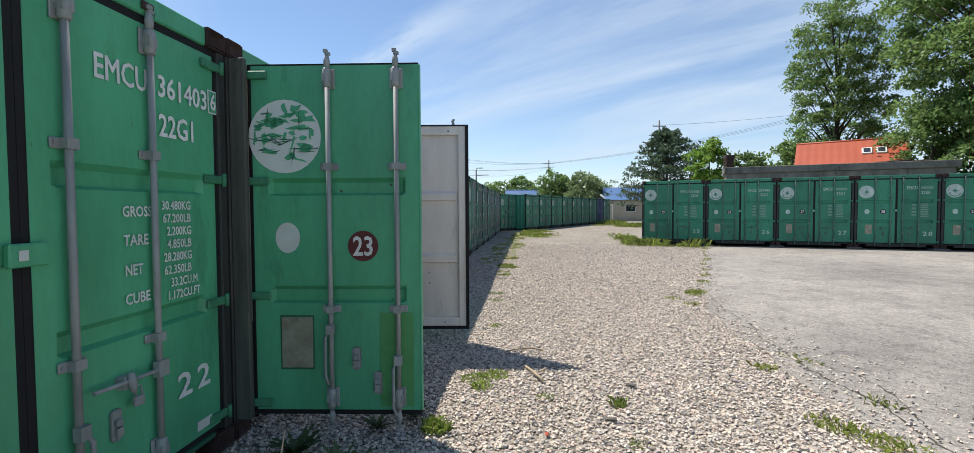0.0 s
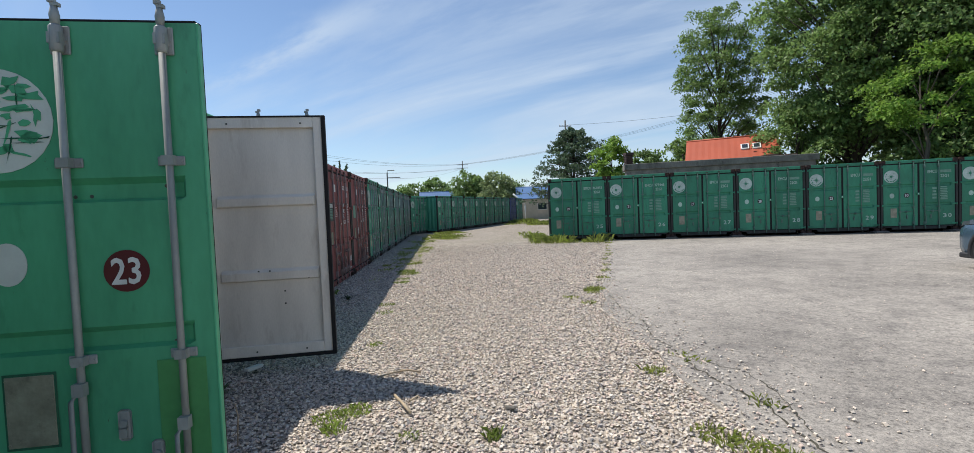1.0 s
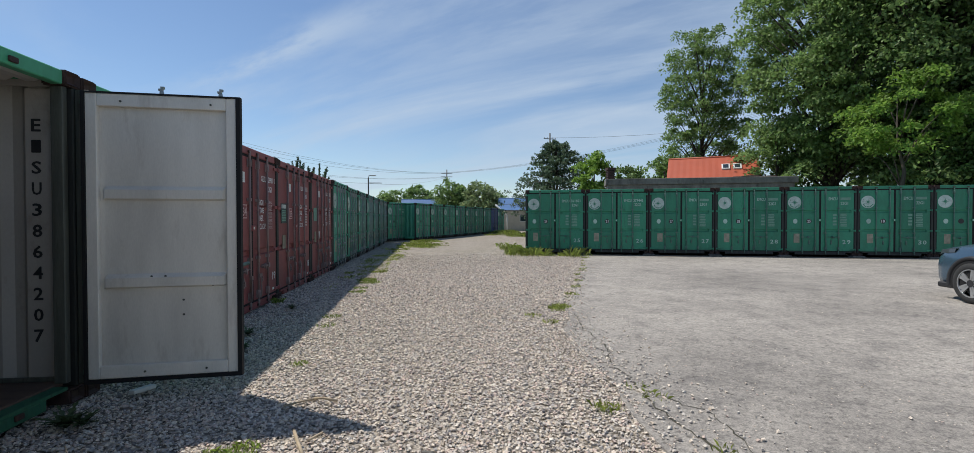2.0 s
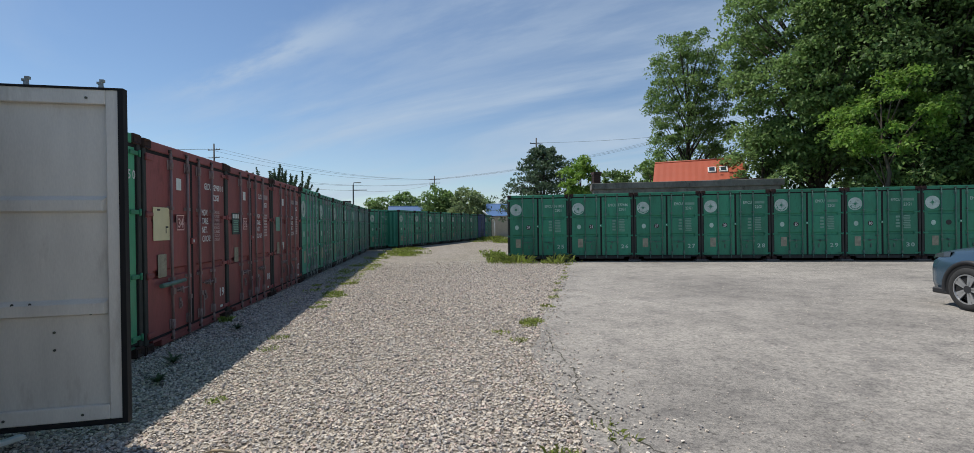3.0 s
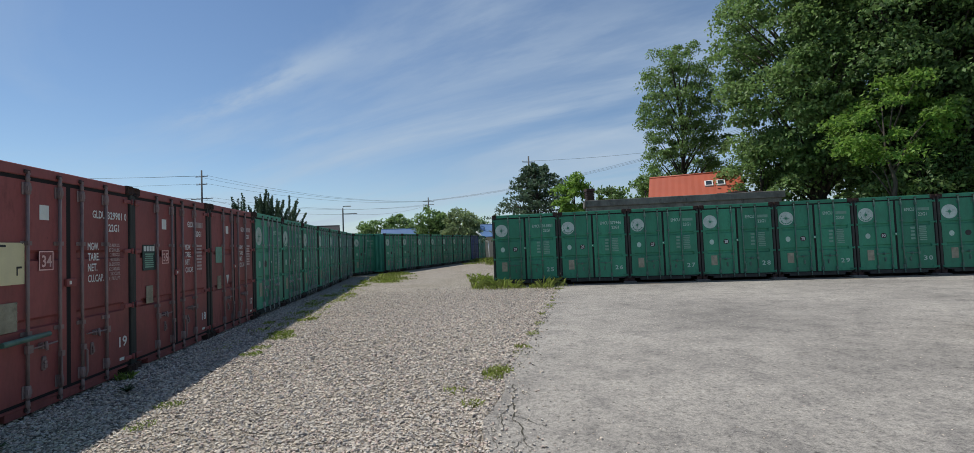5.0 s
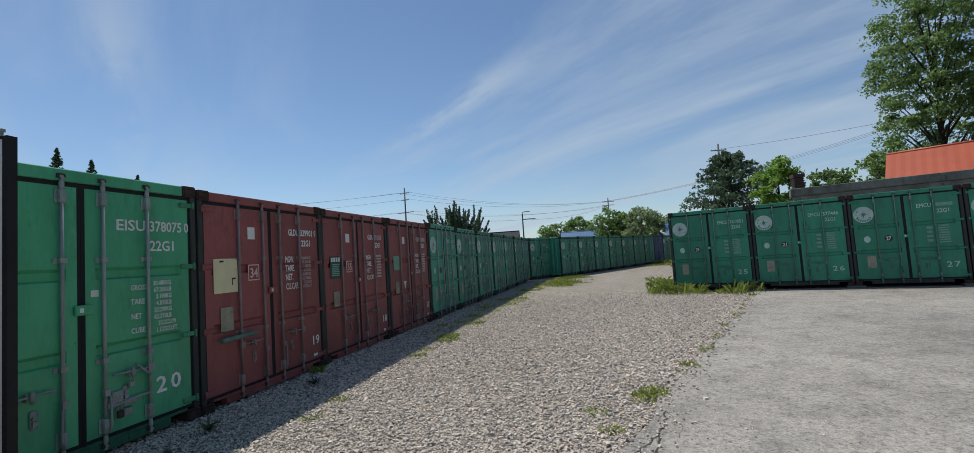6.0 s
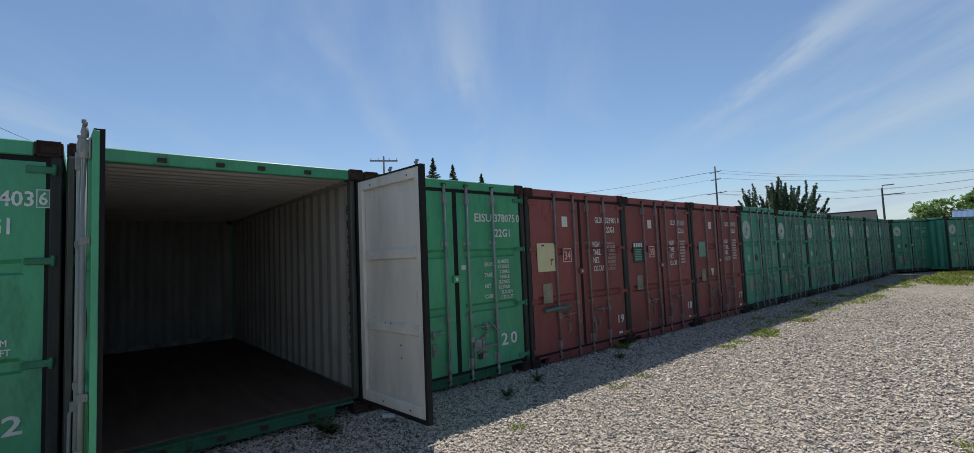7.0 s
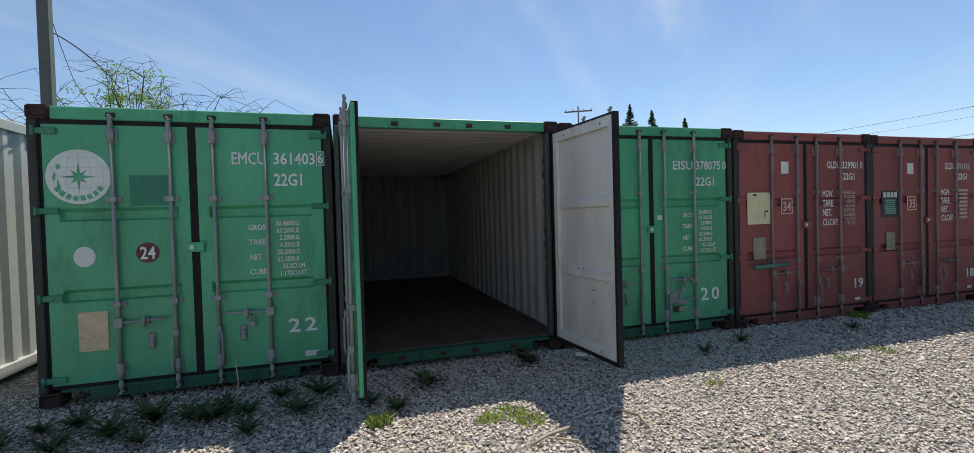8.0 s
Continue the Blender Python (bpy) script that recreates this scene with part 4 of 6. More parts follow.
        for x in (0.064, W - 0.078):
            P_("inside_rail", "inside_rail", "lining", lambda: soft_box(0, 0.014, 0.13, L - 0.12, H - 0.115, H - 0.062, 0.003), pose(x, 0, 0))
            P_("inside_rail", "inside_kick", "grimy", lambda: soft_box(0, 0.014, 0.13, L - 0.12, 0.161, 0.2, 0.003), pose(x, 0, 0))
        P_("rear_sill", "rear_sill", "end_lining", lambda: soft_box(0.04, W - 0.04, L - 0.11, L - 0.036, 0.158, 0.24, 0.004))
        strip = part("inside_panel", soft_box(W - 0.068, W - 0.062, 0.14, 0.36, 0.17, H - 0.13, 0.002), "lining", c, "flat pale panel with stencilled black letters")
        for k, ch in enumerate("EISU3864207"):
            me = lettering(ch, -0.045, -0.055, 0.1, 0.07, "black_disc", 0.0)
            put("lettering", me, strip, pose(W - 0.0705, 0.27, 2.18 - 0.165 * k, 0, 0, -90))
        for x in (0.09, W - 0.14):
            P_("inside_post", "inpost", "grimy", lambda: soft_box(0, 0.05, 0.04, 0.13, 0.16, H - 0.12, 0.006), pose(x, 0, 0))
    for order, spec in enumerate(marks):
        s = 1 if spec[1 if spec[0] != "t" else 2] < W / 2 else -1
        mark(doors[s], s, spec, order)
    return c


def mirror(bm, q):
    if q < 0:
        for v in bm.verts:
            v.co.x = -v.co.x
    return bm


# ---- ground ----
def pave_edge(y):
    """The x at which the concrete begins, for a given y."""
    ys = (-40, 0, 3.4, 4.6, 5.7, 7.4, 8.1, 9, 10, 11.7, 13.1, 16.1, 18.9, 20.4, 26, 60)
    xs = (2.2, 2.25, 2.38, 2.44, 2.54, 2.6, 2.9, 3.16, 3.55, 4.22, 4.7, 5.8, 6.8, 7.2, 9.2, 21)
    return float(np.interp(y, ys, xs))


def make_ground():
    bm = bmesh.new()
    ring = [bm.verts.new((2500 * math.cos(a), 2500 * math.sin(a) + 20, 0)) for a in [2 * math.pi * k / 48 for k in range(48)]]
    bm.faces.new(ring)
    tagged(part("ground", bm, "gravel"), "pale crushed-stone gravel ground of the yard", "ground", kind="structure")
    bm = bmesh.new()
    edge = []
    y = -30.0
    while y < 26:
        j = 0.05 * noise.noise((y * 2.3, 1.7, 0)) + 0.09 * noise.noise((y * 0.7, 4.2, 0))
        edge.append((pave_edge(y) + j, y))
        y += 0.12
    edge += [(9.2, 26), (60, 26), (60, -30)]
    top = [bm.verts.new((x, y, 0.018)) for x, y in edge]
    low = [bm.verts.new((x - 0.02, y, -0.05)) for x, y in edge]
    bm.faces.new(top)
    for k in range(len(edge)):
        q = (k + 1) % len(edge)
        bm.faces.new((top[k], low[k], low[q], top[q]))
    tagged(part("pavement", bm, "concrete"), "worn light-grey concrete yard slab", "pavement", kind="structure")


make_ground()

# ---- the rows of containers ----
ROW_X, ROW_Y, ROW_Z = -1.85, 3.1, 0.03


def left_pose(k, dx=0.0, dz=0.0, turn=0.0):
    return pose(ROW_X + dx, ROW_Y + PITCH * k + 0.011, ROW_Z + dz, 0, 0, 90 + turn)


WEIGHTS = [("t", "GROSS", 1.666, 1.497, 0.054, 0.175), ("t", "TARE", 1.666, 1.358, 0.054, 0.148), ("t", "NET", 1.672, 1.213, 0.054, 0.104), ("t", "CUBE", 1.667, 1.074, 0.054, 0.148)]


def weight_figures(tare, pounds, net, net_pounds):
    out = []
    for k, (body, dx, w) in enumerate((("30.480KG", 0, 0.21), ("67.200LB", 0.005, 0.205), (tare, 0.03, 0.18), (pounds, 0.03, 0.18), (net, 0.005, 0.205),
                                       (net_pounds, 0.005, 0.2), ("33.2CU.M", 0.05, 0.2), ("1.172CU.FT", 0.03, 0.24))):
        out.append(("t", body, 1.906 + dx, 1.531 - 0.069 * k, 0.049, w))
    return out


marks_22 = [("logo", 0.349, 2.008, 0.237, 1), ("disc", 0.365, 1.311, 0.08, 0.09, "sticker"), ("disc", 0.839, 1.326, 0.091, 0.091, "roundel"),
            ("t", "24", 0.78, 1.268, 0.115, 0.12, "letter", 1), ("plate", 0.408, 0.655, 0.22, 0.345, "tan"),
            ("t", "EMCU", 1.545, 2.12, 0.117, 0.292), ("t", "361403", 1.906, 2.12, 0.117, 0.375), ("rect", 2.332, 2.183, 0.08, 0.14, "letter"), ("rect", 2.332, 2.183, 0.066, 0.126, "green"),
            ("t", "6", 2.307, 2.133, 0.1, 0.05, "letter", 1), ("t", "22G1", 1.905, 1.914, 0.122, 0.254),
            ("t", "22", 1.986, 0.49, 0.138, 0.262), ("rect", 2.193, 0.269, 0.125, 0.055, "sticker")] + WEIGHTS + weight_figures("2.200KG", "4.850LB", "28.280KG", "62.350LB")
marks_22.insert(0, ("rect", 0.885, 1.885, 0.33, 0.27, "old_green"))
marks_21 = [("logo", 0.312, 2.005, 0.238, 2), ("disc", 0.319, 1.346, 0.08, 0.1, "sticker"), ("disc", 0.815, 1.29, 0.1, 0.1, "roundel"),
            ("t", "23", 0.75, 1.225, 0.13, 0.13, "letter", 1), ("rect", 0.371, 0.655, 0.225, 0.36, "sill_green"), ("plate", 0.371, 0.655, 0.205, 0.335, "plate"), ("rect", 1.03, 0.54, 0.22, 0.62, "olive")]
marks_20 = [("t", "EISU", 1.538, 2.09, 0.112, 0.297), ("t", "378075", 1.882, 2.09, 0.112, 0.38), ("t", "0", 2.293, 2.09, 0.112, 0.055), ("t", "22G1", 1.878, 1.886, 0.112, 0.28),
            ("t", "20", 1.921, 0.43, 0.165, 0.29), ("disc", 0.36, 1.95, 0.22, 0.22, "sticker"),
            ("rect", 1.33, 1.5, 0.07, 0.06, "sticker")] + WEIGHTS + weight_figures("2.190KG", "4.830LB", "28.290KG", "62.370LB")


def red_marks(number, tag, sign):
    out = [("rect", 0.86, 2.14, 0.13, 0.16, "sticker"), ("t", "GLDU", 1.62, 2.13, 0.1, 0.24), ("t", "22G1", 1.92, 1.97, 0.1, 0.22), ("t", "MGW.", 1.53, 1.73, 0.095, 0.2),
           ("t", "TARE.", 1.53, 1.60, 0.095, 0.21), ("t", "NET.", 1.53, 1.47, 0.095, 0.17), ("t", "CU.CAP.", 1.53, 1.335, 0.095, 0.29), ("t", number, 2.12, 0.43, 0.14, 0.17),
           ("rect", 2.18, 0.27, 0.1, 0.04, "sticker")]
    if number == "19":
        out += [("t", "329901", 1.9, 2.13, 0.1, 0.3), ("t", "0", 2.25, 2.13, 0.1, 0.045)]
        for k, body in enumerate(("30.480KGS.", "67.200LBS.", "2.185KGS.", "4.820LBS.", "28.295KGS.", "62.380LBS.", "33.2CU.M.", "1.173CU.FT.")):
            out.append(("t", body, 1.92 + (0.03 if k in (2, 3, 6) else 0), 1.77 - 0.062 * k, 0.046, 0.2 if k in (2, 3, 6) else 0.23, "pale_letter"))
    else:
        out += [("blocks", 1.9, 2.13, 0.3, 0.1, 6, "pale_letter"), ("bars", 1.93, 1.82, 0.22, 0.48, 8, "pale_letter")]
    if tag:
        out += [("rect", 0.88, 1.62, 0.2, 0.21, "pale_red"), ("rect", 0.88, 1.62, 0.175, 0.185, "red"), ("t", tag, 0.81, 1.55, 0.13, 0.14, "pale_red", 1)]
    if sign == "cream":
        out += [("plate", 0.4, 1.6, 0.38, 0.42, "cream"), ("blocks", 0.3, 1.765, 0.09, 0.022, 1, "black_disc"), ("blocks", 0.49, 1.55, 0.085, 0.02, 1, "black_disc"), ("blocks", 0.49, 1.48, 0.018, 0.08, 1, "black_disc"), ("plate", 0.4, 1.07, 0.2, 0.29, "plate")]
    elif sign == "dark":
        out += [("plate", 0.42, 1.62, 0.34, 0.38, "dark_plate"), ("blocks", 0.275, 1.715, 0.3, 0.075, 4, "sticker"), ("bars", 0.29, 1.68, 0.26, 0.22, 7, "faded"), ("plate", 0.42, 1.07, 0.18, 0.26, "plate")]
    else:
        out += [("plate", 0.42, 1.62, 0.3, 0.32, "faded"), ("plate", 0.42, 1.07, 0.18, 0.26, "plate"), ("tri", 0.84, 1.1, 0.15, 0.19, "sticker")]
    return out


def green_marks(number, tag, worn, colour="worn_letter"):
    out = [("logo", 0.345, 2.03, 0.23, worn), ("disc", 0.37, 1.32, 0.075, 0.09, "worn_letter"), ("disc", 0.84, 1.32, 0.09, 0.09, "black_disc"), ("plate", 0.42, 0.68, 0.2, 0.34, "plate"),
           ("t", "EMCU", 1.5, 2.1, 0.11, 0.3, colour), ("t", {"25": "361851", "26": "377446"}[number], 1.86, 2.1, 0.11, 0.38, colour) if number in ("25", "26") else ("bars", 1.86, 2.2, 0.4, 0.15, 1, "faded"), ("t", "22G1", 1.9, 1.93, 0.11, 0.25, colour), ("bars", 1.64, 1.58, 0.14, 0.46, 4, "faded"), ("bars", 1.88, 1.6, 0.24, 0.5, 8, "faded")]
    if number:
        out.append(("t", number, 1.97, 0.47, 0.15, 0.27, colour))
    if tag:
        out.append(("t", tag, 0.785, 1.265, 0.11, 0.11, "letter", 1))
    return out


LEFT = "row of containers beside the gravel lane"
make_container(left_pose(-1), "green", "green steel shipping container with closed doors and white lettering", LEFT, marks_22)
make_container(left_pose(0), "green", "green steel shipping container standing open and empty", LEFT, marks_21, (-86.5, 94.5))
next_to_open = make_container(left_pose(1, 0.0, -0.01), "green", "green steel shipping container with closed doors beside the open one", LEFT, marks_20)


def lock_clutter(c):
    """The bent lock bar, hasp plates and padlock hanging on the right-hand door."""
    for x, z, w, h in ((1.5, 0.47, 0.1, 0.15), (1.62, 0.42, 0.13, 0.06), (1.6, 0.33, 0.08, 0.07)):
        part("hasp_plate", soft_box(x - w / 2, x + w / 2, -0.012, FACE, z - h / 2, z + h / 2, 0.006), "rod", c)
    bm = bmesh.new()
    tube(bm, [(1.42, -0.02, 0.42), (1.55, -0.03, 0.43), (1.7, -0.025, 0.45), (1.84, 0.0, 0.44)], 0.012, 8)
    tube(bm, [(1.66, -0.03, 0.76), (1.74, -0.045, 0.68), (1.8, -0.04, 0.62)], 0.012, 8)
    part("lock_bar", bm, "rod", c)
    lock = part("padlock", soft_box(1.47, 1.53, -0.05, -0.02, 0.3, 0.37, 0.008), "casting", c, "rusty padlock")
    bm = bmesh.new()
    tube(bm, [(1.482, -0.035, 0.37), (1.484, -0.035, 0.4), (1.5, -0.035, 0.415), (1.516, -0.035, 0.4), (1.518, -0.035, 0.37)], 0.005, 6)
    part("shackle", bm, "rod", lock)


lock_clutter(next_to_open)
make_container(left_pose(2, 0.01, -0.03), "red", "maroon steel shipping container with a cream notice on its door", LEFT, red_marks("19", "34", "cream"))
make_container(left_pose(3, -0.01, -0.035), "red", "maroon steel shipping container with a dark sign on its door", LEFT, red_marks("18", "35", "dark"))
make_container(left_pose(4, 0.0, -0.03), "red", "maroon steel shipping container with a pale green sign", LEFT, red_marks("17", "", "pale"))
for k in range(7):
    make_container(left_pose(5 + k, random.uniform(-0.03, 0.02), random.uniform(-0.03, 0.0)), "teal", "weathered green shipping container with closed doors", LEFT,
                   green_marks("", "", k % 3 == 1))
make_container(pose(-1.85, 32.85, ROW_Z, 0, 0, 63.5), "teal", "weathered green shipping container at the bend of the lane", LEFT, green_marks("", "", 0))
FAR = "far row of containers round the bend"
for i in range(9):
    make_container(pose(-0.076 + 0.4235 * PITCH * i, 34.545 + 0.9059 * PITCH * i, ROW_Z - 0.0 + 0.01 * (i % 2), 0, 0, 65), "blue" if i == 7 else "teal",
                   "blue steel shipping container in the far row" if i == 7 else "weathered green shipping container in the far row", FAR, [] if i == 7 else green_marks("", "", 0))
RIGHT = "row of containers across the concrete yard"
RA = -0.298
for i, (num, tag, worn) in enumerate((("25", "29", 0), ("26", "21", 1), ("27", "27", 1), ("28", "28", 0), ("29", "25", 1), ("30", "10", 1), ("", "", 0), ("", "", 0), ("", "", 1))):
    make_container(pose(4.847 + math.cos(RA) * PITCH * i, 20.686 + math.sin(RA) * PITCH * i, 0.085, 0, 0, math.degrees(RA) + random.uniform(-0.3, 0.3)), "old_green",
                   "weathered green shipping container raised on concrete blocks", RIGHT, green_marks(num, tag, worn))
for i in range(10):
    x, y = 4.847 + math.cos(RA) * PITCH * i, 20.686 + math.sin(RA) * PITCH * i
    b = part("support_block", soft_box(-0.22, 0.22, -0.1, 0.4, 0.0, 0.085 - (0.018 if i > 1 else 0), 0.012), "block", None, "", pose(x, y, 0.018 if i > 1 else 0, 0, 0, math.degrees(RA) + random.uniform(-8, 8)))
    tagged(b, "rough concrete block under the container corners", "block", "support blocks")


# ---- loose gravel ----
def shard():
    """Corners and faces of a rough block, the start of every stone."""
    v = np.array([(x, y, z) for x in (-0.62, 0.62) for y in (-0.62, 0.62) for z in (-0.62, 0.62)], dtype=np.float32)
    f = np.array([(0, 1, 3, 2), (4, 6, 7, 5), (0, 4, 5, 1), (2, 3, 7, 6), (0, 2, 6, 4), (1, 5, 7, 3)], dtype=np.int32)
    return v, f


def stones(name, xs, ys, zs, size, rng, label):
    v0, f0 = shard()
    n = len(xs)
    r = rng.normal(size=(n, 4))
    r /= np.linalg.norm(r, axis=1, keepdims=True)
    w, x, y, z = r.T
    rot = np.stack([1 - 2 * (y * y + z * z), 2 * (x * y - w * z), 2 * (x * z + w * y), 2 * (x * y + w * z), 1 - 2 * (x * x + z * z), 2 * (y * z - w * x),
                    2 * (x * z - w * y), 2 * (y * z + w * x), 1 - 2 * (x * x + y * y)], 1).reshape(n, 3, 3)
    sc = size[:, None] * rng.uniform(0.55, 1.25, (n, 3))
    v = v0[None] * sc[:, None] * rng.uniform(0.6, 1.3, (n, 8, 1))
    v = np.einsum("nij,nkj->nki", rot, v)
    v[..., 2] *= 0.7
    v += np.stack([xs, ys, zs], 1)[:, None]
    f = f0[None] + (8 * np.arange(n))[:, None, None]
    ob = new(name, mesh_from(name, v.reshape(-1, 3), f.reshape(-1, 4), "stone"))
    return tagged(ob, label, "gravel", kind="stuff")


def scatter_gravel():
    rng = np.random.default_rng(5)
    edge_x = np.vectorize(pave_edge)
    for name, y0, y1, per, lo, hi, rise, fall in (("gravel", -1.5, 10.5, 2000, 0.0075, 0.0195, (-3, -2), (6.5, 10.5)), ("gravel", 7.0, 22.0, 620, 0.013, 0.026, (7.0, 10.5), (12.0, 22.0))):
        n = int((y1 - y0) * 9.4 * per)
        xs, ys = rng.uniform(-2.6, 6.8, n), rng.uniform(y0, y1, n)
        over = xs - edge_x(ys)
        keep = (over < 0.03) | (rng.uniform(0, 1, n) < 0.34 * np.exp(-np.maximum(over, 0) / np.interp(ys, (6, 9), (0.3, 0.14))))
        keep &= rng.uniform(0, 1, n) < np.interp(ys, rise, (0, 1)) * np.interp(ys, fall, (1, 0))
        xs, ys, over = xs[keep], ys[keep], over[keep]
        size = lo + (hi - lo) * rng.uniform(0, 1, len(xs)) ** 1.6
        zs = np.where(over > 0, 0.018, 0.0) + size * 0.25 + rng.uniform(0, 0.008, len(xs))
        stones(name, xs, ys, zs, size, rng, "pale crushed stones lying loose over the lane")
    n = 5200
    ys = rng.uniform(0.5, 17.0, n)
    xs = edge_x(ys) + rng.gamma(1.3, 1.6, n)
    size = rng.uniform(0.003, 0.009, n)
    stones("grit", xs, ys, 0.018 + size * 0.3, size, rng, "small grit scattered over the concrete slab")


scatter_gravel()


# ---- cracks in the slab ----
def crack_strip(bm, pts, width, rng):
    fine = []
    for a, b in zip(pts, pts[1:]):
        n = max(2, int(math.dist(a, b) / 0.06))
        for k in range(n):
            t = k / n
            fine.append((a[0] + (b[0] - a[0]) * t + rng.gauss(0, 0.015), a[1] + (b[1] - a[1]) * t + rng.gauss(0, 0.015)))
    prev = None
    for k in range(len(fine) - 1):
        d = Vector((fine[k + 1][0] - fine[k][0], fine[k + 1][1] - fine[k][1], 0)).normalized()
        n = Vector((-d.y, d.x, 0)) * width * rng.uniform(0.2, 1.0)
        p = Vector((*fine[k], 0.0225))
        now = (bm.verts.new(p + n), bm.verts.new(p - n))
        if prev:
            bm.faces.new((prev[0], prev[1], now[1], now[0]))
        prev = now


def make_cracks():
    rng = random.Random(3)
    bm = bmesh.new()
    crack_strip(bm, [(3.11, 8.36), (2.93, 7.44), (2.93, 6.96), (2.87, 6.43), (2.71, 5.88), (2.73, 5.55), (2.69, 5.23), (2.64, 4.85), (2.67, 4.46), (2.74, 4.03), (2.65, 3.7), (2.6, 3.1), (2.7, 1.5)], 0.011, rng)
    crack_strip(bm, [(2.69, 5.2), (2.84, 4.95), (3.0, 4.65), (2.95, 4.2), (2.82, 3.88), (2.72, 3.55), (2.65, 3.38)], 0.006, rng)
    crack_strip(bm, [(2.93, 6.96), (2.8, 6.75), (2.77, 6.3), (2.71, 5.88)], 0.005, rng)
    crack_strip(bm, [(3.0, 7.8), (2.82, 7.5), (2.78, 7.1), (2.86, 6.9)], 0.006, rng)
    crack_strip(bm, [(2.82, 7.5), (2.7, 7.2), (2.66, 6.7)], 0.004, rng)
    crack_strip(bm, [(2.93, 7.44), (3.1, 7.15), (3.3, 7.1)], 0.004, rng)
    crack_strip(bm, [(3.11, 8.36), (3.2, 8.0), (3.12, 7.6)], 0.004, rng)
    crack_strip(bm, [(2.87, 6.43), (3.1, 6.2), (3.2, 5.9)], 0.003, rng)
    crack_strip(bm, [(2.73, 5.55), (2.95, 5.35), (3.25, 5.3)], 0.003, rng)
    tagged(part("slab_crack", bm, "crack"), "dark cracks with soil in the concrete slab", "crack", kind="structure")


make_cracks()


def soil_strip():
    """Brown dirt washed up in front of the raised containers."""
    bm = bmesh.new()
    prev = None
    for k in range(110):
        u = 2.3 + 19.8 * k / 109
        out = 0.42 + 0.25 * noise.noise((u * 0.8, 5.0, 0)) + 0.16 * noise.noise((u * 3.1, 2.0, 0))
        if k in (0, 109):
            out = 0.02
        now = []
        for d in (0.5, -out):
            now.append(bm.verts.new((4.847 + math.cos(RA) * u - math.sin(RA) * d, 20.686 + math.sin(RA) * u + math.cos(RA) * d, 0.023)))
        if prev:
            bm.faces.new((prev[0], now[0], now[1], prev[1]))
        prev = now
    tagged(part("dirt_strip", bm, "soil"), "brown dirt washed up in front of the raised containers", "dirt", kind="structure")


soil_strip()


# ---- weeds ----
def blades(name, spots, label, mat="grass"):
    """Grass and weeds as many bent blades; spots: x, y, radius, count, height."""
    rng = np.random.default_rng(len(spots) + int(abs(spots[0][0]) * 100))
    vs = []
    for x, y, r, n, h in spots:
        n = max(8, n)
        a, q = rng.uniform(0, 6.283, n), r * np.sqrt(rng.uniform(0, 1, n))
        bx, by = x + q * np.cos(a), y + q * np.sin(a)
        ln = h * rng.uniform(0.3, 1.2, n)
        az, lean = rng.uniform(0, 6.283, n), rng.uniform(0.1, 0.95, n)
        w = np.minimum(ln * rng.uniform(0.02, 0.05, n) + 0.001, rng.uniform(0.002, 0.006, n))
        dx, dy = np.cos(az), np.sin(az)
        base = np.stack([bx, by, np.zeros(n)], 1)
        side = np.stack([-dy, dx, np.zeros(n)], 1) * w[:, None]
        mid = base + np.stack([dx * ln * lean * 0.35, dy * ln * lean * 0.35, ln * 0.55], 1)
        tip = base + np.stack([dx * ln * lean, dy * ln * lean, ln * (1.0 - 0.45 * lean)], 1)
        vs.append(np.stack([base - side * 0.6, base + side * 0.6, mid + side, tip, mid - side], 1))
    v = np.concatenate(vs).reshape(-1, 3)
    f = np.arange(len(v), dtype=np.int32).reshape(-1, 5)
    return tagged(new(name, mesh_from(name, v, f, mat)), label, "weeds", kind="stuff")


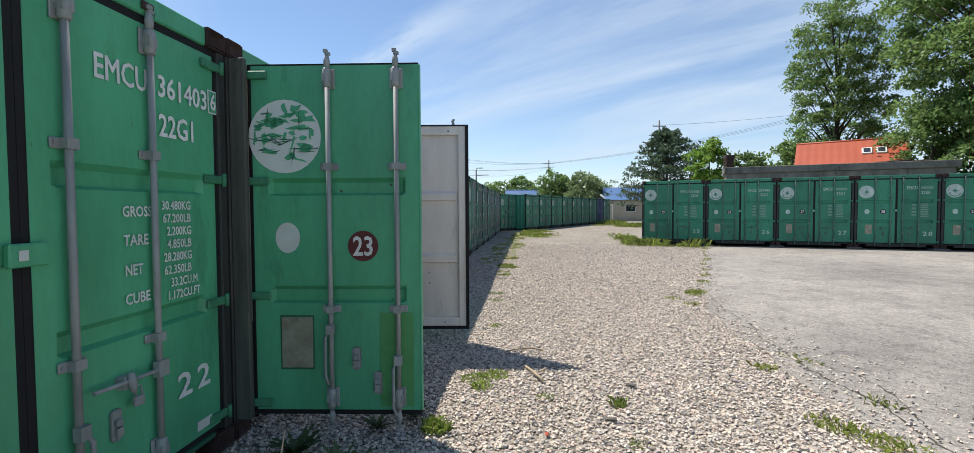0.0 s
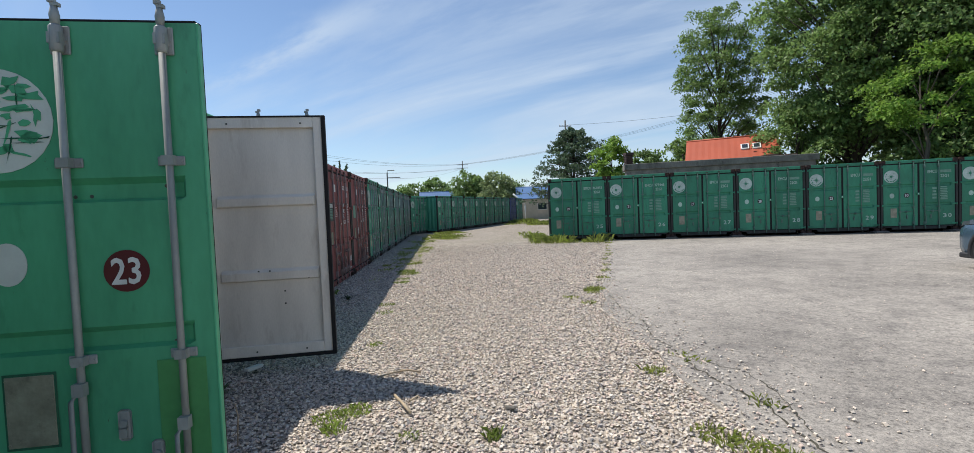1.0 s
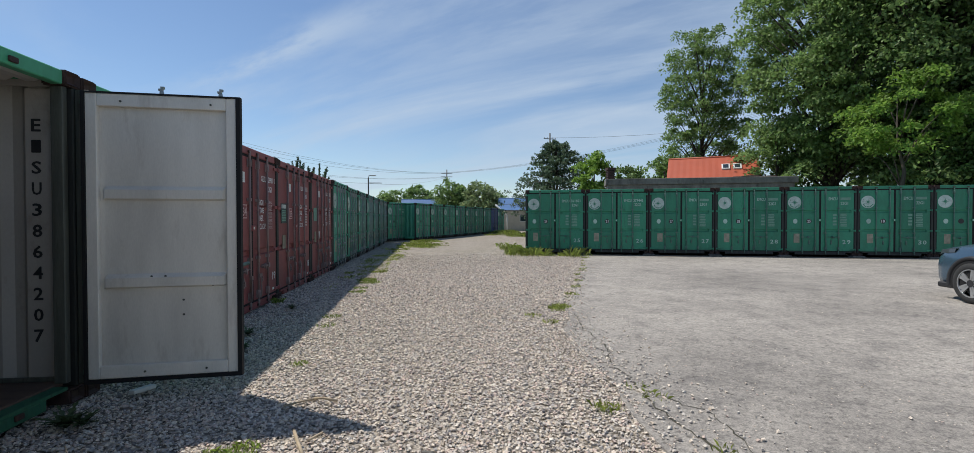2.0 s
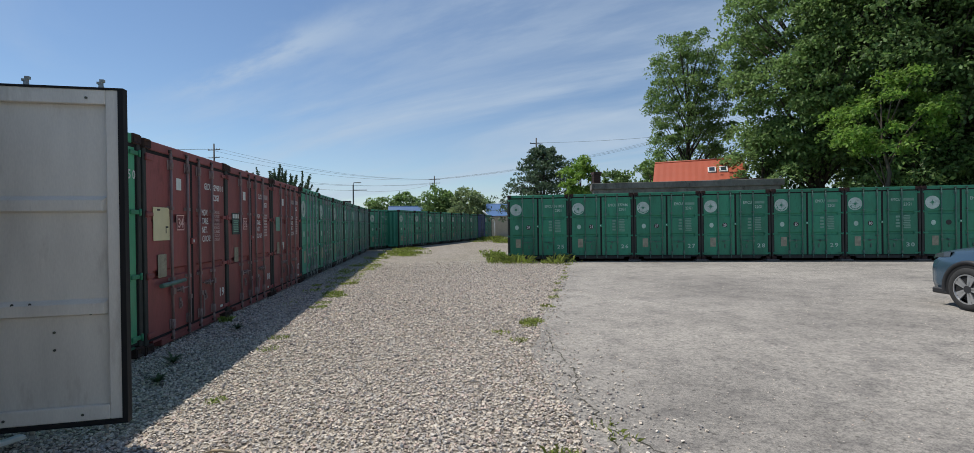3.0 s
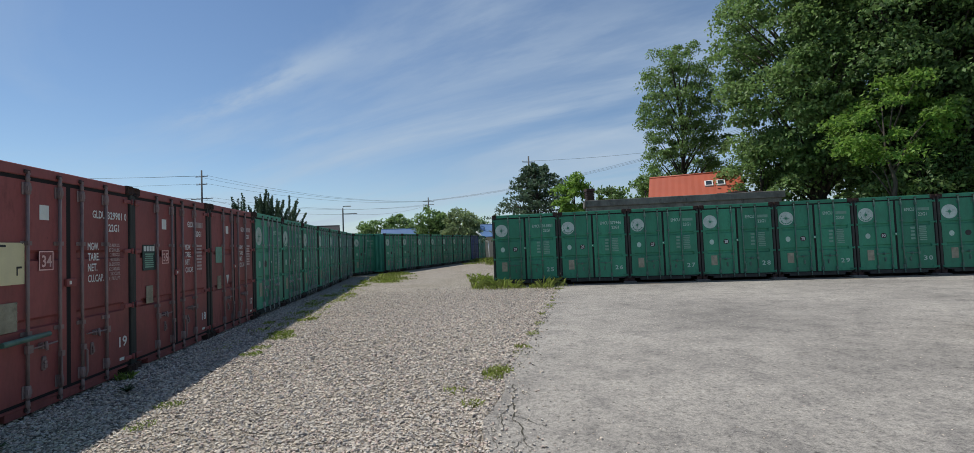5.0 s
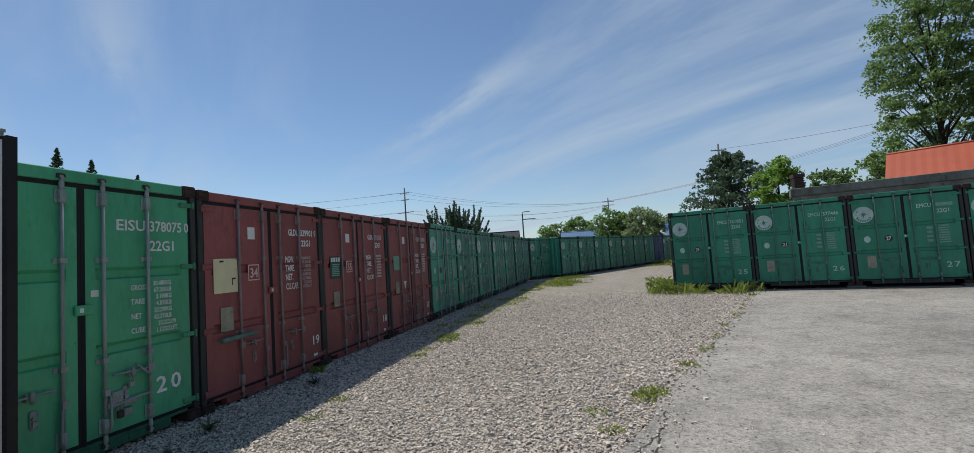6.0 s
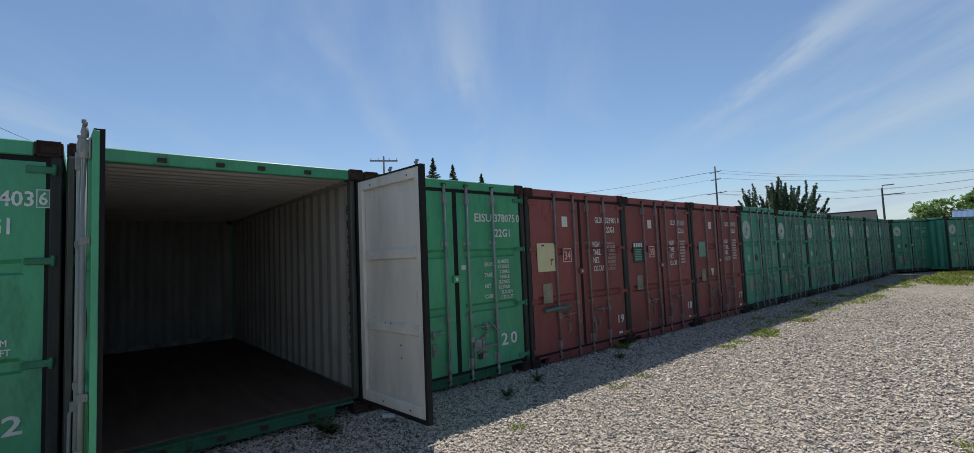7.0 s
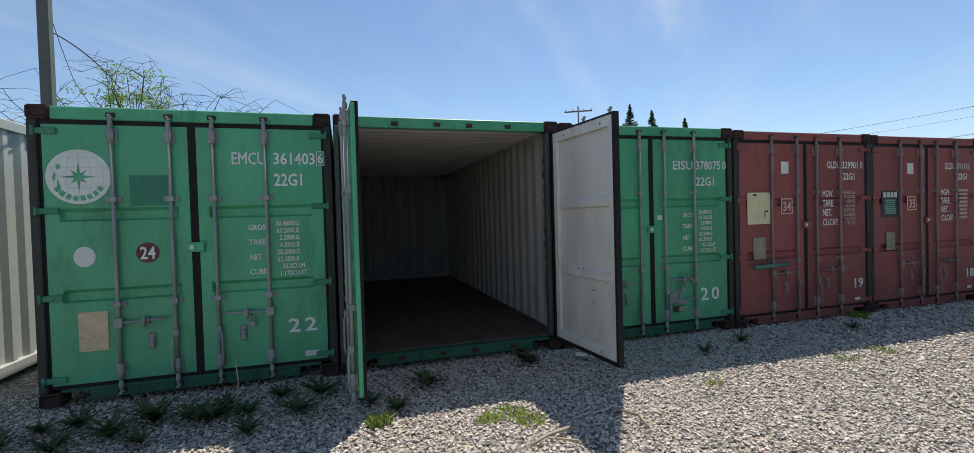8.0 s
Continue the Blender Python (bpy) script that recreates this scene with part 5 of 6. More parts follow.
def weed_patches():
    rng = random.Random(8)
    lane = []
    for k in range(110):
        y = rng.uniform(11.5, 31.0)
        lane.append((-0.74 + rng.gauss(0, 0.28) + 0.03 * max(0, y - 18), y, rng.uniform(0.08, 0.35), rng.randint(15, 70), rng.uniform(0.03, 0.12)))
    for k in range(40):
        lane.append((rng.gauss(0.45, 0.35), rng.uniform(25, 33), rng.uniform(0.3, 0.7), rng.randint(40, 110), rng.uniform(0.08, 0.22)))
    blades("grass", lane, "yellow-green weeds along the edge of the lane", "yellow_grass")
    corner = []
    for k in range(58):
        t = rng.uniform(0, 1) ** 1.5
        corner.append((4.2 + t * 2.9 + rng.gauss(0, 0.15), 20.2 - 0.8 * t + rng.gauss(0, 0.32), rng.uniform(0.12, 0.35), rng.randint(6, 20), rng.choice((0.1, 0.16, 0.25, 0.45))))
    for k in range(16):
        corner.append((4.75 + rng.gauss(0, 0.2), 21.0 + rng.uniform(0, 5), rng.uniform(0.2, 0.5), 50, rng.uniform(0.15, 0.35)))
    for k in range(30):
        corner.append((9 + rng.gauss(0, 1.0), 38 + rng.uniform(0, 14), rng.uniform(0.4, 0.9), 120, rng.uniform(0.2, 0.5)))
    blades("grass", corner, "tall yellowing weeds growing round the raised container corner", "yellow_grass")
    seam = []
    for k in range(30):
        y = rng.uniform(9.5, 18.8)
        seam.append((pave_edge(y) + rng.gauss(0, 0.05), y, rng.uniform(0.05, 0.13), rng.randint(10, 40), rng.uniform(0.03, 0.09)))
    for x, y, n in ((3.0, 8.9, 190), (3.08, 9.02, 150), (2.95, 8.75, 90), (3.6, 10.24, 60), (4.03, 11.17, 70), (2.45, 8.34, 40), (2.58, 7.87, 50), (2.27, 4.86, 60), (2.12, 3.68, 90), (2.2, 3.55, 70), (2.3, 3.39, 110), (2.42, 3.3, 50), (2.69, 5.23, 40), (2.72, 5.0, 30), (2.72, 4.05, 40)):
        seam.append((x, y, 0.1 + n * 0.0004, n, 0.07))
    blades("grass", seam, "short yellowing weeds in the seam between gravel and concrete", "yellow_grass")
    near = [(-0.43, 4.39, 0.1, 130, 0.11), (-0.25, 4.5, 0.09, 110, 0.11), (-0.36, 4.18, 0.06, 60, 0.14), (-0.6, 3.4, 0.07, 120, 0.2), (0.18, 4.01, 0.06, 50, 0.08), (0.74, 3.9, 0.05, 50, 0.16), (0.74, 3.3, 0.06, 30, 0.08),
            (-0.39, 6.32, 0.07, 60, 0.09), (-0.5, 8.07, 0.1, 70, 0.09), (-0.54, 8.67, 0.1, 90, 0.1), (-0.52, 11.1, 0.14, 130, 0.11), (-0.5, 12.5, 0.22, 260, 0.13), (-0.58, 12.9, 0.18, 200, 0.14), (-0.55, 11.6, 0.12, 120, 0.1), (-1.74, 10.04, 0.07, 60, 0.24)]
    near = [(x, y, r * 1.3, int(n * 1.5), h * 0.5) for x, y, r, n, h in near]
    blades("grass", near, "small bright weeds sprouting between the stones")


weed_patches()


def rosette(x, y, size, n, seed):
    """A low broad-leaved weed: lobed leaves spreading from one root."""
    rng = random.Random(seed)
    plant = new("weed_plant", None)
    plant.location = (x, y, 0.02)
    tagged(plant, "dark green broad-leaved weed growing in the gravel", "weed", "weeds before the containers")
    bm = bmesh.new()
    for k in range(n):
        a, up, ln = rng.uniform(0, 6.28), rng.uniform(0.6, 1.35), size * rng.uniform(0.45, 1.1)
        w = ln * rng.uniform(0.09, 0.14)
        rng_droop = rng.uniform(0.2, 0.7)
        d = Vector((math.cos(a), math.sin(a), 0))
        sd = Vector((-d.y, d.x, 0))
        left, right, mid = [], [], []
        for i in range(10):
            t = i / 9
            c = d * ln * t * math.cos(up * (1 - 0.4 * t)) + Vector((0, 0, ln * (t * math.sin(up) - rng_droop * t * t * math.sin(up))))
            ww = w * (math.sin(math.pi * min(1, 0.12 + 0.86 * t))) * (1.0 if i % 2 else 0.3)
            mid.append(bm.verts.new(c))
            left.append(bm.verts.new(c + sd * ww + Vector((0, 0, 0.15 * ww))))
            right.append(bm.verts.new(c - sd * ww + Vector((0, 0, 0.15 * ww))))
        for i in range(9):
            bm.faces.new((mid[i], mid[i + 1], left[i + 1], left[i]))
            bm.faces.new((mid[i], right[i], right[i + 1], mid[i + 1]))
    part("leaves", bm, "weed_leaf", plant)
    return plant


for k, (x, y, q) in enumerate(((-1.32, 1.18, 0.2), (-1.24, 1.7, 0.22), (-1.08, 2.13, 0.24), (-1.38, 2.95, 0.2), (-1.03, 2.78, 0.19), (-0.74, 2.46, 0.16), (-1.04, 1.49, 0.2), (-1.2, 1.95, 0.16), (-1.15, 2.4, 0.15), (-1.3, 2.2, 0.16),
                               (-1.24, 3.88, 0.22), (-1.59, 4.97, 0.18), (-1.5, 5.0, 0.13), (-1.05, 0.8, 0.18), (-1.3, 0.95, 0.15), (-0.9, 1.2, 0.18), (-0.85, 1.75, 0.14), (-0.78, 3.55, 0.14), (-1.45, 2.6, 0.14), (-1.0, 3.35, 0.12), (-1.15, 6.9, 0.12), (-1.35, 7.6, 0.13), (-1.3, 9.3, 0.12))):
    rosette(x, y, q * 1.2, 46, 40 + k)


def stick(name, pts, r, label):
    bm = bmesh.new()
    tube(bm, pts, r, 6)
    return tagged(part(name, bm, "dry"), label, "stick")


STICK = "pale broken stick lying on the gravel"
stick("dry_stick", [(0.16, 4.33, 0.035), (0.09, 4.48, 0.05), (0.0, 4.71, 0.035)], 0.012, STICK)
stick("dry_stick", [(0.14, 4.52, 0.045), (0.2, 4.66, 0.03)], 0.008, STICK)
stick("dry_stick", [(-0.2, 5.16, 0.03), (-0.08, 5.22, 0.04), (0.0, 5.28, 0.03)], 0.008, STICK)
stick("dry_stick", [(0.0, 5.28, 0.035), (0.08, 5.24, 0.05), (0.19, 5.22, 0.03)], 0.01, STICK)
for x, y, q, mat, lab in ((0.157, 3.37, 0.022, "roof_red", "small orange-red brick chip among the stones"), (0.62, 3.62, 0.045, "block", "flat dark stone lying on the gravel"),
                          (0.75, 3.1, 0.05, "block", "flat dark stone lying on the gravel"), (0.9, 4.3, 0.04, "block", "flat dark stone lying on the gravel")):
    rng = random.Random(int(x * 1000))
    bm = soft_box(-q, q, -q * 0.6, q * 0.6, 0, q * 0.5, q * 0.2)
    for v in bm.verts:
        v.co *= rng.uniform(0.8, 1.15)
    tagged(part("stone_chip", bm, mat, None, "", pose(x, y, 0.016, 6, 0, 40 * q * 100)), lab, "stone")
stick("plant_stem", [(-0.95, 4.05, 0.0), (-0.94, 4.06, 0.22), (-0.95, 4.05, 0.3)], 0.004, "thin dry stem standing in the gravel")
stick("plant_stem", [(-1.15, 2.3, 0.0), (-1.14, 2.33, 0.3), (-1.1, 2.32, 0.5)], 0.004, "thin dry stem standing in the gravel")
b = part("timber_offcut", soft_box(-0.1, 0.1, -0.03, 0.03, 0, 0.03, 0.004), "white_trim", None, "", pose(-1.45, 5.6, 0.045, 0, 4, 70))
tagged(b, "white painted timber offcut on the gravel", "offcut")
pole = bmesh.new()
tube(pole, [(-1.79, 8.26, 0.80), (-1.79, 8.3, 0.8), (-1.79, 8.84, 0.815)], [0.026, 0.03, 0.027], 12)
tagged(part("metal_bar", pole, "rod_green"), "grey metal bar pushed behind the lock rod of the maroon container", "bar")


# ---- white store beside the first container ----
def white_container():
    c = new("white_container", None)
    c.matrix_world = pose(-7.9, -0.18, 0.06, 0, 0, -90)
    tagged(c, "white corrugated steel container beside the green one", "shipping container")
    part("side_wall", corrugated(6.0, 2.5), "white_wall", c, "", pose(0, 0, 0.08, 0, 0, 0))
    part("far_wall", mirror(corrugated(6.0, 2.5), -1), "white_wall", c, "", pose(2.4, 0, 0.08))
    part("roof", soft_box(0.0, 2.4, 0, 6.0, 2.6, 2.64, 0.01), "white_wall", c)
    part("top_rail", soft_box(-0.02, 0.05, 0, 6.0, 2.55, 2.66, 0.008), "white_wall", c)
    part("bottom_rail", soft_box(-0.02, 0.05, 0, 6.0, 0.0, 0.12, 0.008), "white_wall", c)
    part("end_wall", soft_box(0, 2.4, 5.96, 6.0, 0.1, 2.6, 0.008), "white_wall", c)
    part("end_wall", soft_box(0, 2.4, 0.0, 0.04, 0.1, 2.6, 0.008), "white_wall", c)
    return c


white_container()
bm = soft_box(-0.05, 0.05, -0.05, 0.05, 0, 7.0, 0.01)
box(bm, -0.14, 0.14, -0.14, 0.14, 0.0, 0.02)
tagged(part("steel_post", bm, "pole", None, "", pose(-2.95, 0.30, 0)), "square grey steel post between two containers", "post")


# ---- trees ----
def leaf_cloud(name, centres, radii, per, leaf, mat, parent, seed, flat=0.55, droop=0.3, dome=0.0):
    """A crown of many separate leaves in clumps."""
    rng = np.random.default_rng(seed)
    c, r = np.asarray(centres, float), np.asarray(radii, float)
    n = len(c) * per
    d = rng.normal(size=(n, 3))
    d[:, 2] = np.where(rng.uniform(0, 1, n) < dome, np.abs(d[:, 2]), d[:, 2])
    d /= np.linalg.norm(d, axis=1, keepdims=True)
    q = rng.uniform(0.25, 1.0, n) ** 0.6
    pos = np.repeat(c, per, 0) + d * (q * np.repeat(r, per))[:, None] * np.array([1, 1, flat])
    pos[:, 2] -= droop * 0.9 * np.repeat(r, per) * (q * np.hypot(d[:, 0], d[:, 1])) ** 2
    ax = rng.normal(size=(n, 3))
    ax[:, 2] -= droop
    ax /= np.linalg.norm(ax, axis=1, keepdims=True)
    nr = rng.normal(size=(n, 3)) * 0.8 + np.array([0, 0, 1.0])
    sd = np.cross(nr, ax)
    sd /= np.linalg.norm(sd, axis=1, keepdims=True) + 1e-9
    s = leaf * rng.uniform(0.6, 1.35, n)[:, None]
    v = np.stack([pos, pos + ax * s * 0.5 + sd * s * 0.3, pos + ax * s, pos + ax * s * 0.5 - sd * s * 0.3], 1)
    f = np.arange(4 * n, dtype=np.int32).reshape(-1, 4)
    return put(name, mesh_from(name, v.reshape(-1, 3), f, mat), parent)


def broad_tree(x, y, height, spread, low, clumps, per, leaf, mat, label, seed, trunk=0.3, clump=1.1, shape=1.0, airy=0.55, lean=(0, 0), dome=0.8):
    """A broad-leaved tree: tapered trunk, limbs that reach into the crown, and a crown of clumps with gaps."""
    rng = random.Random(seed)
    tree = new("tree", None)
    tree.location = (x, y, 0)
    tagged(tree, label, "tree")
    bm = bmesh.new()
    top = Vector((lean[0], lean[1], height * 0.86))
    pts = [Vector((0, 0, 0)) + top * t + Vector((rng.gauss(0, 0.12), rng.gauss(0, 0.12), 0)) * (t > 0) for t in (0, 0.12, 0.3, 0.5, 0.7, 1)]
    tube(bm, pts, [trunk * k for k in (1.25, 1, 0.8, 0.55, 0.33, 0.08)], 9)
    centres, radii = [], []
    mid = (low + height) / 2
    half = (height - low) / 2
    for k in range(clumps):
        while True:
            u, v, w = rng.uniform(-1, 1), rng.uniform(-1, 1), rng.uniform(-1, 1)
            if airy < u * u + v * v + abs(w) ** (2 * shape) < 1 or (rng.random() < 0.12 and u * u + v * v + w * w < 1):
                break
        wob = 1 + 0.18 * noise.noise((u * 2 + seed, v * 2, w * 2))
        p = Vector((u * spread * wob + lean[0] * (w + 1) / 2, v * spread * wob + lean[1] * (w + 1) / 2, mid + w * half * wob))
        centres.append(p)
        radii.append(clump * rng.choice((0.55, 0.8, 1.0, 1.3, 1.7)))
        if k % 6 == 0:
            a = top * max(0.15, min(0.85, (p.z - 0.18 * height) / height))
            h = a.lerp(p, 0.5) + Vector((0, 0, 0.25))
            tube(bm, [a, h, p], [trunk * 0.3, trunk * 0.17, trunk * 0.04], 6)
    part("trunk", bm, "bark", tree)
    leaf_cloud("crown", centres, radii, per, leaf, mat, tree, seed, 0.5, 0.45, dome)
    return tree


def conifer(x, y, height, spread, low, tiers, mat, label, seed, per=26, leaf=0.35, tuft=1.0, power=0.85, tip=0.15):
    """A conifer: straight stem, whorls of drooping boughs, needles in tufts along them."""
    rng = random.Random(seed)
    tree = new("conifer_tree", None)
    tree.location = (x, y, 0)
    tagged(tree, label, "tree")
    bm = bmesh.new()
    tube(bm, [(0, 0, 0), (0, 0, height * 0.5), (0, 0, height)], [0.2, 0.12, 0.02], 8)
    centres, radii = [], []
    for k in range(tiers):
        t = k / tiers
        z = low + (height - low) * t
        reach = spread * (1 - t) ** power * rng.uniform(0.7, 1.2) + tip
        a = rng.uniform(0, 6.28)
        end = Vector((math.cos(a) * reach, math.sin(a) * reach, z + reach * rng.uniform(-0.1, 0.3)))
        tube(bm, [(0, 0, z - 0.1), end], [0.04, 0.01], 5)
        for q in (0.35, 0.6, 0.8, 1.0):
            centres.append(Vector((0, 0, z)).lerp(end, q))
            radii.append(tuft * (0.16 + 0.32 * reach / max(spread, 0.1) * (1.1 - 0.4 * q)))
    part("trunk", bm, "bark", tree)
    leaf_cloud("crown", centres, radii, per, leaf, mat, tree, seed, 0.6, 0.1)
    return tree


broad_tree(27.2, 29.6, 22, 5.4, 3.0, 340, 230, 0.225, "leaf_mid", "large broad-leaved tree with dense hanging foliage", 11, 0.4, 1.1, 1.0, 0.45)
broad_tree(31.2, 26.0, 24, 6.8, 3.6, 500, 250, 0.235, "leaf_dark", "large dark broad-leaved tree behind the containers", 12, 0.45, 1.2, 1.3, 0.35)
broad_tree(35.0, 19.5, 22, 7.2, 3.4, 500, 230, 0.235, "leaf_dark", "large dark broad-leaved tree behind the containers", 13, 0.45, 1.25, 1.4, 0.35)
broad_tree(25.1, 23.1, 9.0, 2.5, 4.7, 46, 170, 0.2, "leaf_light", "smaller tree with bright yellow-green foliage", 14, 0.16, 0.65, 1.0, 0.5)
broad_tree(23.9, 30.3, 8.2, 2.5, 1.2, 70, 150, 0.22, "leaf_mid", "leafy young tree hanging over the end of the red roof", 61, 0.16, 0.8, 1.0, 0.3)
for x, y, h, seed in ((28.6, 24.6, 7.2, 62), (31.6, 20.6, 7.0, 63), (34.2, 16.2, 7.4, 64)):
    broad_tree(x, y, h, 3.2, 0.4, 90, 140, 0.24, "leaf_dark", "dense dark shrub growing under the large trees", seed, 0.18, 1.0, 1.3, 0.2)
broad_tree(38.0, 30.0, 24, 8.0, 1.0, 300, 110, 0.5, "leaf_dark", "large dark broad-leaved tree at the back of the wood", 15, 0.5, 1.6, 1.4, 0.3)
broad_tree(25.5, 41.7, 18.6, 3.3, 4.0, 270, 150, 0.2, "leaf_mid", "tall slender poplar with an airy crown", 16, 0.32, 0.75, 2.0, 0.25, (0, 0), 0.4)
broad_tree(21.9, 40.5, 7.4, 1.9, 2.0, 50, 90, 0.3, "leaf_mid", "round green bush-like tree behind the house", 17, 0.14, 0.7)
broad_tree(19.6, 44.0, 6.9, 1.8, 1.5, 45, 90, 0.3, "leaf_dark", "dark round tree behind the low building", 18, 0.14, 0.7)
broad_tree(22.6, 43.0, 6.5, 1.9, 1.5, 45, 90, 0.3, "leaf_dark", "dark round tree behind the low building", 19, 0.14, 0.7)
broad_tree(14.7, 40.0, 7.1, 1.35, 2.6, 46, 90, 0.28, "leaf_light", "small light-green tree with an upright crown", 20, 0.14, 0.55, 1.0, 0.3)
conifer(13.8, 48.6, 9.3, 5.0, 1.5, 170, "leaf_needle", "blue-green conifer with spreading boughs", 21, 26, 0.24, 0.95, 0.55)
for k, (x, y, h, r, mat, lab) in enumerate(((-4.9, 81.0, 6.3, 2.9, "leaf_mid", "low rounded green tree behind the far row"), (-1.0, 81.5, 7.1, 3.0, "leaf_mid", "low rounded green tree behind the far row"),
                                            (4.0, 71.5, 7.6, 2.6, "leaf_mid", "rounded green tree beyond the far row"), (5.2, 70.5, 6.0, 1.8, "leaf_dark", "rounded green tree beyond the far row"),
                                            (7.5, 63.8, 6.2, 2.4, "leaf_silver", "grey-green tree with feathery foliage"), (10.5, 68, 5.2, 2.4, "leaf_dark", "dark green tree beside the blue roof"))):
    broad_tree(x, y, h, r, 1.2, 70, 80, 0.36, mat, lab, 30 + k, 0.16, 0.8, 1.0, 0.4)


def spiky_juniper():
    rng = random.Random(77)
    tree = new("juniper_tree", None)
    tree.location = (-12.6, 50.8, 0)
    tagged(tree, "dark juniper with twisted upright spikes", "tree")
    bm = bmesh.new()
    tube(bm, [(0, 0, 0), (0, 0, 5)], [0.2, 0.08], 7)
    centres, radii = [], []
    for k in range(105):
        a, q = rng.uniform(0, 6.28), rng.uniform(0.1, 2.6)
        x, y = math.cos(a) * q * 1.5, math.sin(a) * q * 0.6
        h = 7.7 - 0.45 * q + rng.uniform(-2.6, 0.2) * (0.4 if k % 5 == 0 else 1.0)
        for i in range(28):
            t = i / 27
            centres.append((x * (0.6 + 0.4 * t) + 0.3 * math.sin(3 * t + k), y, 2.0 + (h - 2.0) * t))
            radii.append(0.34 * (1 - t) ** 0.8 + 0.01)
    part("trunk", bm, "bark", tree)
    leaf_cloud("crown", centres, radii, 30, 0.13, "leaf_needle", tree, 78, 1.0, -0.6)


spiky_juniper()
for x, y, h, seed in ((-34.3, 28.3, 11.1, 51), (-33.2, 29.8, 10.4, 52), (-32.3, 32.6, 9.6, 53)):
    conifer(x, y, h + 0.2, 2.8, 2.0, 320, "leaf_needle", "slim dark spire-shaped conifer far behind the containers", seed, 20, 0.08, 0.24, 1.0, 0.01)
for x, y, seed in ((-16.0, 17.5, 54), (-17, 23.0, 55)):
    broad_tree(x, y, 5.1, 0.8, 2.5, 18, 60, 0.2, "leaf_mid", "small tree top behind the container roofs", seed, 0.08, 0.35)


def scrub():
    """The tangle of bare twigs and young leaves behind the first container."""
    rng = random.Random(91)
    bush = new("scrub_bush", None)
    bush.location = (-8.6, -1.0, 0)
    tagged(bush, "tangled bush of bare twigs and sparse yellow-green leaves", "bush")
    bm = bmesh.new()
    centres = []
    for k in range(110):
        a, out = rng.uniform(0, 6.28), rng.uniform(0.2, 2.3)
        root = Vector((rng.gauss(0, 0.3), rng.gauss(0, 0.5), 0.0))
        top = Vector((math.cos(a) * out * 0.8, math.sin(a) * out * 1.35, rng.uniform(3.1, 5.1 - 0.3 * out)))
        p = [root]
        for t in (0.35, 0.6, 0.8, 0.92, 1.0):
            bend = Vector((0, 0, 0.55 * math.sin(3.1 * t)))
            p.append(root.lerp(top, t) + bend + Vector((rng.gauss(0, 0.03), rng.gauss(0, 0.04), 0)))
        droop = Vector((math.cos(a), math.sin(a) * 1.3, 0)) * rng.uniform(0.1, 0.4)
        p.append(p[-1] + droop + Vector((0, 0, rng.uniform(-0.3, 0.05))))
        p.append(p[-1] + droop * 0.8 + Vector((0, 0, rng.uniform(-0.4, 0.0))))
        tube(bm, p, [0.018, 0.013, 0.01, 0.008, 0.006, 0.005, 0.004, 0.002], 4)
        for i in range(5):
            b = p[rng.randint(2, 6)]
            d = Vector((rng.gauss(0, 0.2), rng.gauss(0, 0.28), rng.uniform(-0.05, 0.3)))
            tube(bm, [b, b + d * 0.6, b + d + Vector((0, 0, -0.06))], [0.005, 0.004, 0.002], 4)
        if out < 0.8:
            centres += [p[3], p[4], p[5] + Vector((0, 0, -0.15))]
        else:
            centres.append(p[2] if out > 1.2 else p[3])
    part("branchwork", bm, "twig", bush)
    leaf_cloud("leaves", centres, [0.22] * len(centres), 44, 0.045, "leaf_light", bush, 92)


scrub()


